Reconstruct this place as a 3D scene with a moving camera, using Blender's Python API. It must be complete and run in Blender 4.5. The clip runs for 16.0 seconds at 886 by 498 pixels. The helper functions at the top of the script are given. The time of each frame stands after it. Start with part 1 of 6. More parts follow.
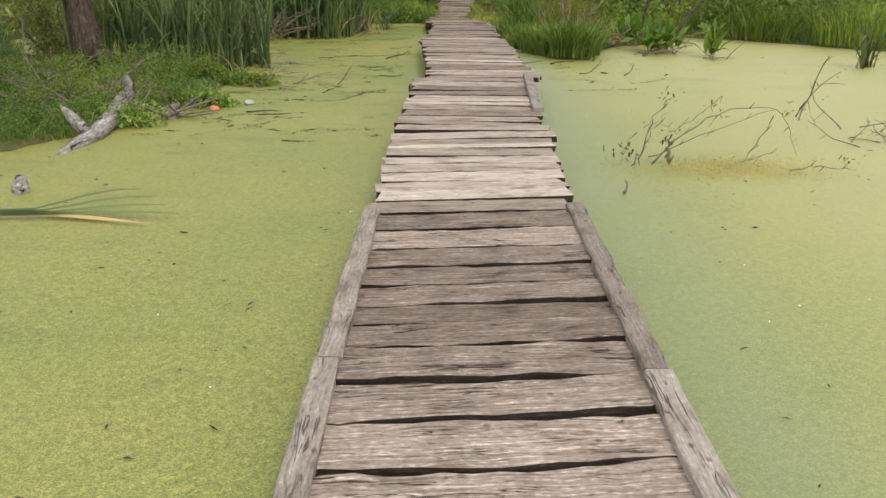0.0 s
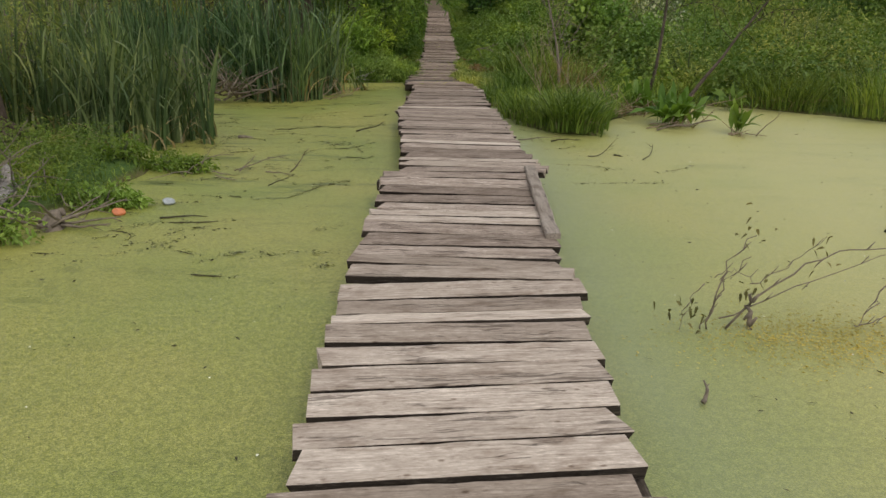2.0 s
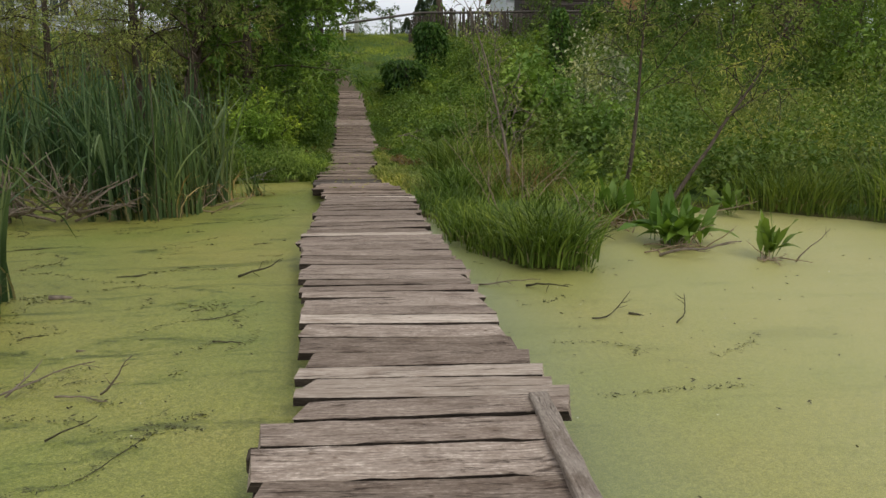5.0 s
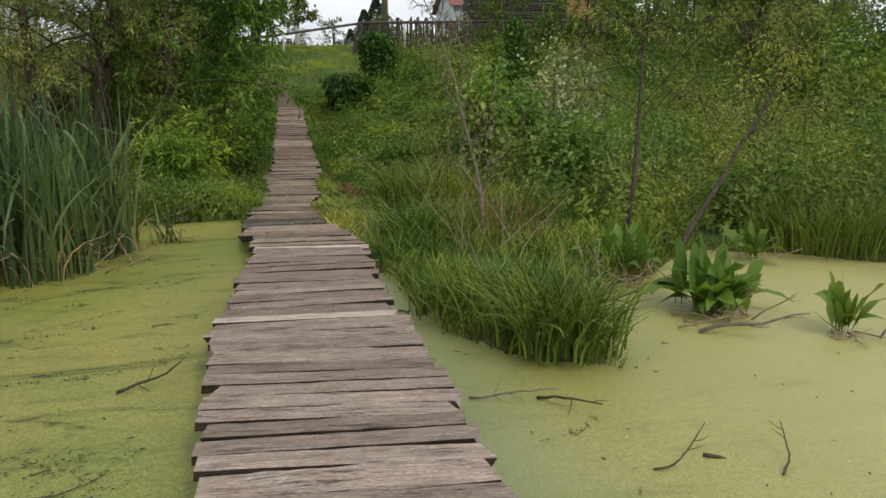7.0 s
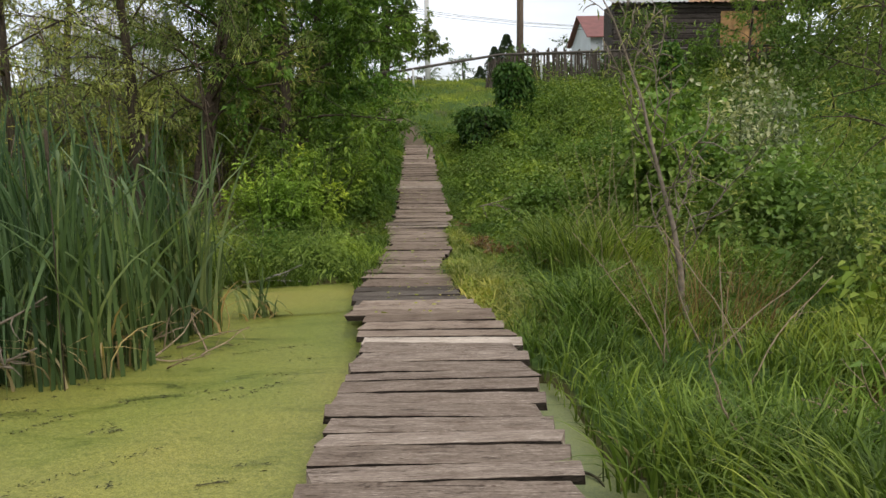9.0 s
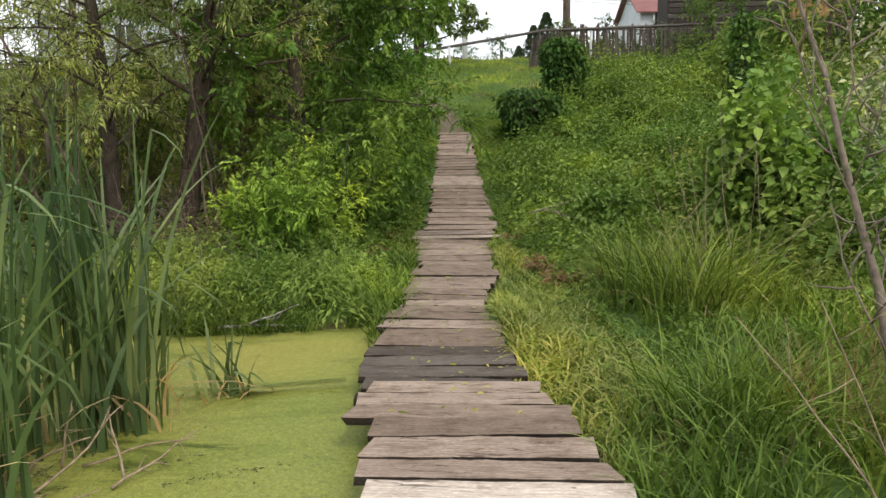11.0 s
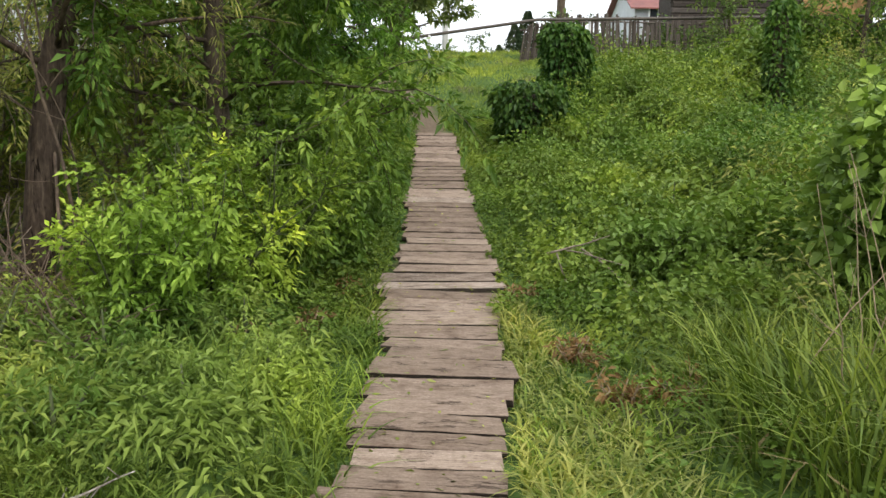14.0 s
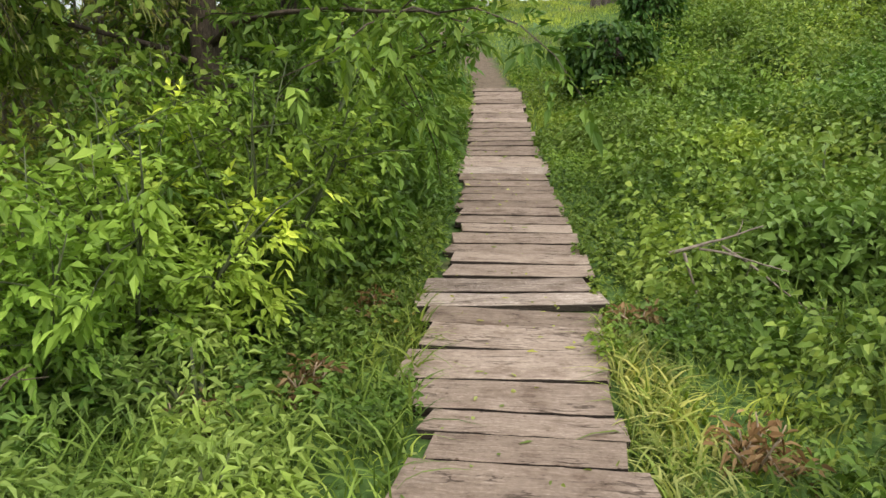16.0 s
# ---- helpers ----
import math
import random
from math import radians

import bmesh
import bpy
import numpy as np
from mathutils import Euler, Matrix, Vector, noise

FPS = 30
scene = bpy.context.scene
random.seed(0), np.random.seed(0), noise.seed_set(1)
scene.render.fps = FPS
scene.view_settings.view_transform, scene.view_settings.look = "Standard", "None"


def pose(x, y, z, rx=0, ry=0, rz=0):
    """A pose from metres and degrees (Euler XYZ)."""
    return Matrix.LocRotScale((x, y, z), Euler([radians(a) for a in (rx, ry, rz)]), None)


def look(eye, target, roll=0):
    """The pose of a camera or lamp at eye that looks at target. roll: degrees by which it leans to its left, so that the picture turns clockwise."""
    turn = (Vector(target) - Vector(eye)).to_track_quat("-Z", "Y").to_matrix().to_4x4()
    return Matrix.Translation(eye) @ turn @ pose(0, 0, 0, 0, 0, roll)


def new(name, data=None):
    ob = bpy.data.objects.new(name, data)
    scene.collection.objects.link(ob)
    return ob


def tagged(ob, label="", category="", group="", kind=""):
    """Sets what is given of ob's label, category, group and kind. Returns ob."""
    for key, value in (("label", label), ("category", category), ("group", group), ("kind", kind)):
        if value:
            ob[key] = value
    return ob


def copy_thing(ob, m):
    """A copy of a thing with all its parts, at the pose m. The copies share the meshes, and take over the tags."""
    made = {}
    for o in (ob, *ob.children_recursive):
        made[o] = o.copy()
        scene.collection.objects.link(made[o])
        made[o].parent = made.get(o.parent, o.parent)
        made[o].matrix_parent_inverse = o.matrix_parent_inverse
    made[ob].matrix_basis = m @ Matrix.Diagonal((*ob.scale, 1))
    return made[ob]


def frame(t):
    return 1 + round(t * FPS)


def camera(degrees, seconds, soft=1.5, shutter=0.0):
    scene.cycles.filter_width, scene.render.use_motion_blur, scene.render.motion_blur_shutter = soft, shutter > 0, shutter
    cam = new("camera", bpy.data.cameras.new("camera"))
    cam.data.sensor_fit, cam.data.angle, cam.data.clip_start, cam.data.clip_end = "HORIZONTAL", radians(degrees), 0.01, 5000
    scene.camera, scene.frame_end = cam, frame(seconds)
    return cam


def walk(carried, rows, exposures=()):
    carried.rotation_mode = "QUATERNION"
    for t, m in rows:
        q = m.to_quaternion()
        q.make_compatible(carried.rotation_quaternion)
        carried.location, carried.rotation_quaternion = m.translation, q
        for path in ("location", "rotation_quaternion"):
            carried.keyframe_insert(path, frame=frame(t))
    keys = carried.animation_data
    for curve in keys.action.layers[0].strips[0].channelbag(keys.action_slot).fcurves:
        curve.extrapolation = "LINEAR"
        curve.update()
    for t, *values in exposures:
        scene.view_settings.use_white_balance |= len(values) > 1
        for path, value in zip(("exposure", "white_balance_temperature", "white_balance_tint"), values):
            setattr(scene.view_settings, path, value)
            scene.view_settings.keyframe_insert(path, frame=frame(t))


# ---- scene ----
cam = camera(59.2, 16.0)
METRES, EYE, TILT, LEAN, TURN = 20.5, 1.75, -20.8, 0.0, 0.0
ROWS = [
    (0.0, 0.0, 0.0, 0.0, 0.0, 0.0, -0.0),
    (0.5, -0.0003, 0.0272, 0.0109, 1.51, 0.59, -1.36),
    (1.0, 0.0023, 0.055, 0.0211, 1.15, 1.08, -1.05),
    (1.5, 0.0035, 0.0817, 0.0324, 0.3, 1.81, -0.6),
    (2.0, 0.0023, 0.1085, 0.0468, -1.27, 3.22, -0.3),
    (2.5, 0.0039, 0.1372, 0.0576, -3.26, 6.48, 0.7),
    (3.0, 0.0027, 0.1658, 0.0673, -3.52, 7.06, 0.5),
    (3.5, 0.0013, 0.1932, 0.0804, -3.56, 7.68, 0.01),
    (4.0, 0.0018, 0.2223, 0.0925, -4.05, 7.99, 0.56),
    (6.5, 0.0071, 0.3588, 0.1514, -10.69, 8.5, 4.42),
    (7.0, 0.0101, 0.3865, 0.1619, -10.63, 8.92, 4.38),
    (7.5, 0.0102, 0.4172, 0.1754, -9.64, 11.86, 3.28),
    (8.0, 0.0121, 0.4487, 0.1852, -7.96, 12.35, 3.27),
    (8.5, 0.0122, 0.4818, 0.1948, -4.0, 12.29, 2.19),
    (11.0, 0.0124, 0.6389, 0.2593, 0.61, 10.78, 0.84),
    (11.5, 0.0083, 0.6616, 0.2701, 1.46, 10.46, 0.03),
    (12.0, 0.0057, 0.687, 0.2776, 2.48, 14.86, 0.23),
    (12.5, 0.002, 0.7167, 0.2851, 3.61, 14.82, -0.35),
    (13.0, 0.0013, 0.7479, 0.2966, 1.91, 15.09, 0.02),
    (13.5, 0.0053, 0.7795, 0.3088, 1.23, 13.04, -0.05),
    (14.0, 0.0085, 0.8122, 0.32, -1.54, 10.79, 0.11),
    (14.5, 0.0103, 0.8407, 0.3305, -2.62, 9.73, -0.36),
    (15.0, 0.0092, 0.8676, 0.337, 1.0, 8.7, -1.21),
    (15.5, 0.0076, 0.8983, 0.3458, 2.4, 8.51, -0.65),
    (16.0, 0.0071, 0.9303, 0.3543, 2.67, 8.18, -0.27),
]
walk(cam, [(t, pose(0, 0, EYE, TILT, LEAN, TURN) @ pose(METRES * x, METRES * y, METRES * z, 90 + pitch, roll, yaw)) for t, x, y, z, yaw, pitch, roll in ROWS],
     [(0, 0.3), (0.7, 0.06), (1.5, -0.13), (2.2, -0.18), (3.0, -0.11), (4.0, -0.3), (6.5, -0.12), (8.5, 0.0), (11, 0.5), (12.5, 0.54), (14.5, 0.8), (16, 0.95)])

# ---- world, sun, exposure ----
world = bpy.data.worlds.new("overcast_sky")
scene.world = world
world.use_nodes = True
wn, wl = world.node_tree.nodes, world.node_tree.links
sky = wn.new("ShaderNodeTexSky")
sky.sky_type, sky.sun_disc = "NISHITA", False
sky.sun_elevation, sky.sun_rotation = radians(52), radians(150)
sky.air_density, sky.dust_density, sky.ozone_density = 1.0, 3.0, 1.0
coord = wn.new("ShaderNodeTexCoord")
cloud = wn.new("ShaderNodeTexNoise")
cloud.inputs["Scale"].default_value, cloud.inputs["Detail"].default_value = 3.0, 6.0
stretch = wn.new("ShaderNodeMapping")
stretch.inputs["Scale"].default_value = (1, 1, 3.5)
wl.new(coord.outputs["Generated"], stretch.inputs["Vector"])
wl.new(stretch.outputs["Vector"], cloud.inputs["Vector"])
cramp = wn.new("ShaderNodeValToRGB")
cramp.color_ramp.elements[0].position, cramp.color_ramp.elements[1].position = 0.32, 0.62
cramp.color_ramp.elements[0].color, cramp.color_ramp.elements[1].color = (0.55, 0.55, 0.55, 1), (0.95, 0.95, 0.95, 1)
wl.new(cloud.outputs["Fac"], cramp.inputs["Fac"])
wmix = wn.new("ShaderNodeMix")
wmix.data_type = "RGBA"
wl.new(cramp.outputs["Color"], wmix.inputs["Factor"])
wl.new(sky.outputs["Color"], wmix.inputs["A"])
wmix.inputs["B"].default_value = (9.0, 9.3, 9.8, 1)
background = wn["Background"]
background.inputs["Strength"].default_value = 0.12
wl.new(wmix.outputs["Result"], background.inputs["Color"])
sun = new("sun", bpy.data.lights.new("sun", "SUN"))
sun.data.energy, sun.data.angle, sun.data.color = 1.1, radians(14), (1.0, 0.96, 0.9)
sun.matrix_world = look((0, 0, 0), (math.sin(radians(150)) * -1, -math.cos(radians(150)), -1.28))

# ---- materials ----


def material(name, rough=0.8, metal=0.0, spec=0.5):
    m = bpy.data.materials.new(name)
    m.use_nodes = True
    b = m.node_tree.nodes["Principled BSDF"]
    b.inputs["Roughness"].default_value, b.inputs["Metallic"].default_value = rough, metal
    b.inputs["Specular IOR Level"].default_value = spec
    return m, m.node_tree.nodes, m.node_tree.links, b


def ramp(nodes, stops):
    r = nodes.new("ShaderNodeValToRGB")
    while len(r.color_ramp.elements) < len(stops):
        r.color_ramp.elements.new(0.5)
    for e, (p, c) in zip(r.color_ramp.elements, stops):
        e.position, e.color = p, (*c, 1)
    return r


def mixed(nodes, links, kind, factor, a, b):
    m = nodes.new("ShaderNodeMix")
    m.data_type, m.blend_type = "RGBA", kind
    for key, v in (("Factor", factor), ("A", a), ("B", b)):
        if hasattr(v, "links"):
            links.new(v, m.inputs[key])
        elif key == "Factor":
            m.inputs[key].default_value = v
        else:
            m.inputs[key].default_value = (*v, 1)
    return m.outputs["Result"]


def noisy(nodes, links, scale, vector=None, detail=4.0, stretch_by=None, rough=0.55):
    n = nodes.new("ShaderNodeTexNoise")
    n.inputs["Scale"].default_value, n.inputs["Detail"].default_value = scale, detail
    n.inputs["Roughness"].default_value = rough
    if vector is not None:
        if stretch_by:
            mp = nodes.new("ShaderNodeMapping")
            mp.inputs["Scale"].default_value = stretch_by
            links.new(vector, mp.inputs["Vector"])
            vector = mp.outputs["Vector"]
        links.new(vector, n.inputs["Vector"])
    return n.outputs["Fac"]


def bumped(nodes, links, b, height, strength, distance):
    bp = nodes.new("ShaderNodeBump")
    bp.inputs["Strength"].default_value, bp.inputs["Distance"].default_value = strength, distance
    links.new(height, bp.inputs["Height"])
    links.new(bp.outputs["Normal"], b.inputs["Normal"])


def leaf_material(name, dark, mid, light, rough=0.45, through_light=0.22, patch=0.7, spread=0.85):
    m, n, l, b = material(name, rough, 0, 0.16)
    geo = n.new("ShaderNodeNewGeometry")
    dark, light = [tuple(spread * q + (1 - spread) * p for q, p in zip(end, mid)) for end in (dark, light)]
    r = ramp(n, [(0.0, dark), (0.5, mid), (1.0, light)])
    l.new(geo.outputs["Random Per Island"], r.inputs["Fac"])
    big = noisy(n, l, patch, geo.outputs["Position"], 2.0)
    tone = ramp(n, [(0.33, (0.62, 0.70, 0.62)), (0.5, (1.0, 1.0, 1.0)), (0.68, (1.6, 1.47, 1.2))])
    l.new(big, tone.inputs["Fac"])
    col = mixed(n, l, "MULTIPLY", 1.0, r.outputs["Color"], tone.outputs["Color"])
    wide = noisy(n, l, patch * 0.35, geo.outputs["Position"], 2.0)
    hue = ramp(n, [(0.35, (0.84, 0.93, 0.85)), (0.65, (1.29, 1.1, 0.95))])
    l.new(wide, hue.inputs["Fac"])
    col = mixed(n, l, "MULTIPLY", 1.0, col, hue.outputs["Color"])
    l.new(col, b.inputs["Base Color"])
    tr = n.new("ShaderNodeBsdfTranslucent")
    bright = mixed(n, l, "MULTIPLY", 1.0, col, (1.25, 1.35, 0.6))
    l.new(bright, tr.inputs["Color"])
    mx = n.new("ShaderNodeMixShader")
    mx.inputs["Fac"].default_value = through_light
    l.new(b.outputs["BSDF"], mx.inputs[1])
    l.new(tr.outputs["BSDF"], mx.inputs[2])
    l.new(mx.outputs["Shader"], n["Material Output"].inputs["Surface"])
    return m


def weathered_wood(name, dark, mid, light, along="X", random_tone=True, scale=1.0, across=1.0, crack=0.7):
    """Weathered timber: wavy grain, flecks, stains, split lines and knots; planks along X are meshes one unit long and wide."""
    m, n, l, b = material(name, 0.85, 0, 0.2)
    tc = n.new("ShaderNodeTexCoord")
    info = n.new("ShaderNodeObjectInfo")
    shift = n.new("ShaderNodeVectorMath")
    shift.operation = "MULTIPLY_ADD"
    comb = n.new("ShaderNodeCombineXYZ")
    for k in "XYZ":
        l.new(info.outputs["Random"], comb.inputs[k])
    l.new(comb.outputs["Vector"], shift.inputs[0])
    shift.inputs[1].default_value = (37, 51, 23)
    l.new(tc.outputs["Object"], shift.inputs[2])
    metres = n.new("ShaderNodeMapping")
    metres.inputs["Scale"].default_value = {"X": (1.3, 0.25 * across, 1), "Y": (1, 1, 1), "Z": (1, 1, 1)}[along]
    l.new(shift.outputs["Vector"], metres.inputs["Vector"])
    v = metres.outputs["Vector"]

    def axes(lengthwise, crosswise):
        return {"X": (lengthwise, crosswise, crosswise), "Y": (crosswise, lengthwise, crosswise), "Z": (crosswise, crosswise, lengthwise)}[along]
    # the grain swings round knots
    swing = n.new("ShaderNodeTexNoise")
    swing.inputs["Scale"].default_value, swing.inputs["Detail"].default_value = 1.0, 2.0
    mp = n.new("ShaderNodeMapping")
    mp.inputs["Scale"].default_value = axes(3.2, 7)
    l.new(v, mp.inputs["Vector"])
    l.new(mp.outputs["Vector"], swing.inputs["Vector"])
    warp = n.new("ShaderNodeVectorMath")
    warp.operation = "MULTIPLY_ADD"
    l.new(swing.outputs["Color"], warp.inputs[0])
    warp.inputs[1].default_value = axes(0.0, 0.06)
    l.new(v, warp.inputs[2])
    g = warp.outputs["Vector"]
    lines = noisy(n, l, scale, g, 5.0, axes(1.7, 85), 0.72)
    fleck = noisy(n, l, scale, v, 6.0, axes(34, 80), 0.62)
    stain = noisy(n, l, 1.0, v, 6.0, axes(4.5, 9), 0.62)

    def mathed(op, a, c, d=None):
        q = n.new("ShaderNodeMath")
        q.operation = op
        for i, u in enumerate((a, c, d)):
            if u is None:
                continue
            if hasattr(u, "links"):
                l.new(u, q.inputs[i])
            else:
                q.inputs[i].default_value = u
        return q.outputs["Value"]
    tone = mathed("MULTIPLY_ADD", lines, 0.6, mathed("MULTIPLY", fleck, 0.4))
    r = ramp(n, [(0.36, dark), (0.455, tuple(0.75 * q + 0.25 * p for q, p in zip(mid, dark))), (0.53, mid), (0.64, light)])
    l.new(tone, r.inputs["Fac"])
    st = ramp(n, [(0.30, (0.56, 0.50, 0.45)), (0.47, (0.94, 0.92, 0.9)), (0.68, (1.16, 1.16, 1.15))])
    l.new(stain, st.inputs["Fac"])
    col = mixed(n, l, "MULTIPLY", 0.9, r.outputs["Color"], st.outputs["Color"])
    # split lines: thin winding contours along the grain, in places
    contour = mathed("ABSOLUTE", mathed("SUBTRACT", noisy(n, l, scale, g, 3.0, axes(1.6, 26), 0.55), 0.5), 0)
    where = noisy(n, l, 1.0, v, 3.0, axes(2.5, 8), 0.5)
    depth = mathed("ADD", contour, mathed("MULTIPLY", mathed("SUBTRACT", 0.62, where), 0.2))
    ck = ramp(n, [(0.008, (0.13, 0.1, 0.08)), (0.026, (1, 1, 1))])
    l.new(depth, ck.inputs["Fac"])
    col = mixed(n, l, "MULTIPLY", crack, col, ck.outputs["Color"])
    spot = n.new("ShaderNodeTexVoronoi")
    spot.inputs["Scale"].default_value = 1.0
    mp = n.new("ShaderNodeMapping")
    mp.inputs["Scale"].default_value = axes(6, 9)
    l.new(v, mp.inputs["Vector"])
    l.new(mp.outputs["Vector"], spot.inputs["Vector"])
    knots = ramp(n, [(0.05, (0.3, 0.23, 0.17)), (0.11, (1, 1, 1))])
    l.new(spot.outputs["Distance"], knots.inputs["Fac"])
    col = mixed(n, l, "MULTIPLY", 0.7, col, knots.outputs["Color"])
    if random_tone:
        rt = ramp(n, [(0.0, (0.66, 0.62, 0.58)), (0.6, (1.0, 0.97, 0.94)), (1.0, (1.3, 1.29, 1.27))])
        l.new(info.outputs["Random"], rt.inputs["Fac"])
        col = mixed(n, l, "MULTIPLY", 1.0, col, rt.outputs["Color"])
    l.new(col, b.inputs["Base Color"])
    bumped(n, l, b, mathed("ADD", tone, mathed("MULTIPLY", ck.outputs["Color"], 0.8)), 1.0, 0.008)
    return m


def plain(name, colour, rough=0.8, metal=0.0, vary=0.25, scale=8.0):
    m, n, l, b = material(name, rough, metal)
    geo = n.new("ShaderNodeNewGeometry")
    f = noisy(n, l, scale, geo.outputs["Position"], 5.0)
    r = ramp(n, [(0.3, tuple(c * (1 - vary) for c in colour)), (0.7, tuple(min(1, c * (1 + vary)) for c in colour))])
    l.new(f, r.inputs["Fac"])
    l.new(r.outputs["Color"], b.inputs["Base Color"])
    bumped(n, l, b, f, 0.3, 0.01)
    return m


def trail_x(y):
    """The middle of the trodden trail."""
    return float(np.interp(y, [34, 36, 39, 43, 48, 60], [0.42, 0.2, -0.5, -1.2, -1.0, 0.5]))


def ground_material():
    m, n, l, b = material("earth_and_turf", 0.95, 0, 0.15)
    geo = n.new("ShaderNodeNewGeometry")
    pos = geo.outputs["Position"]
    fine = noisy(n, l, 14.0, pos, 6.0)
    coarse = noisy(n, l, 0.55, pos, 4.0)
    soil = ramp(n, [(0.3, (0.045, 0.033, 0.02)), (0.7, (0.13, 0.095, 0.06))])
    l.new(fine, soil.inputs["Fac"])
    turf = ramp(n, [(0.25, (0.03, 0.055, 0.012)), (0.55, (0.065, 0.115, 0.025)), (0.8, (0.12, 0.16, 0.04))])
    l.new(fine, turf.inputs["Fac"])
    pick = ramp(n, [(0.3, (0, 0, 0)), (0.42, (1, 1, 1))])
    l.new(coarse, pick.inputs["Fac"])
    sep = n.new("ShaderNodeSeparateXYZ")
    l.new(pos, sep.inputs["Vector"])
    # bare trail climbing the slope beyond the last plank
    curve = n.new("ShaderNodeFloatCurve")
    pts = curve.mapping.curves[0].points
    while len(pts) < 6:
        pts.new(0.5, 0.5)
    for p, y in zip(pts, (34, 36, 39, 43, 48, 60)):
        p.location = ((y - 30) / 30, (trail_x(y) + 3) / 6)
    curve.mapping.update()

    def mathed(op, a, c, d=None):
        q = n.new("ShaderNodeMath")
        q.operation = op
        for i, v in enumerate((a, c, d)):
            if v is None:
                continue
            if hasattr(v, "links"):
                l.new(v, q.inputs[i])
            else:
                q.inputs[i].default_value = v
        return q.outputs["Value"]
    u = mathed("MULTIPLY", mathed("SUBTRACT", sep.outputs["Y"], 30), 1 / 30)
    l.new(u, curve.inputs["Value"])
    mid = mathed("SUBTRACT", mathed("MULTIPLY", curve.outputs["Value"], 6), 3)
    off = mathed("ABSOLUTE", mathed("SUBTRACT", sep.outputs["X"], mid), 0)
    wob = mathed("ADD", off, mathed("MULTIPLY", mathed("SUBTRACT", noisy(n, l, 3.0, pos, 3.0), 0.5), 0.5))
    edge = ramp(n, [(0.22, (1, 1, 1)), (0.42, (0, 0, 0))])
    l.new(wob, edge.inputs["Fac"])
    on = mathed("MULTIPLY", edge.outputs["Color"], mathed("GREATER_THAN", sep.outputs["Y"], 34.0))
    green = mixed(n, l, "MIX", pick.outputs["Color"], soil.outputs["Color"], turf.outputs["Color"])
    rim = n.new("ShaderNodeMapRange")
    rim.inputs["From Min"].default_value, rim.inputs["From Max"].default_value = 0.085, 0.03
    l.new(sep.outputs["Z"], rim.inputs["Value"])
    mud = mixed(n, l, "MIX", fine, (0.05, 0.042, 0.02), (0.16, 0.15, 0.05))
    green = mixed(n, l, "MIX", rim.outputs["Result"], green, mud)
    path = mixed(n, l, "MIX", fine, (0.09, 0.066, 0.043), (0.2, 0.152, 0.105))
    col = mixed(n, l, "MIX", on, green, path)
    l.new(col, b.inputs["Base Color"])
    bumped(n, l, b, fine, 0.8, 0.03)
    return m


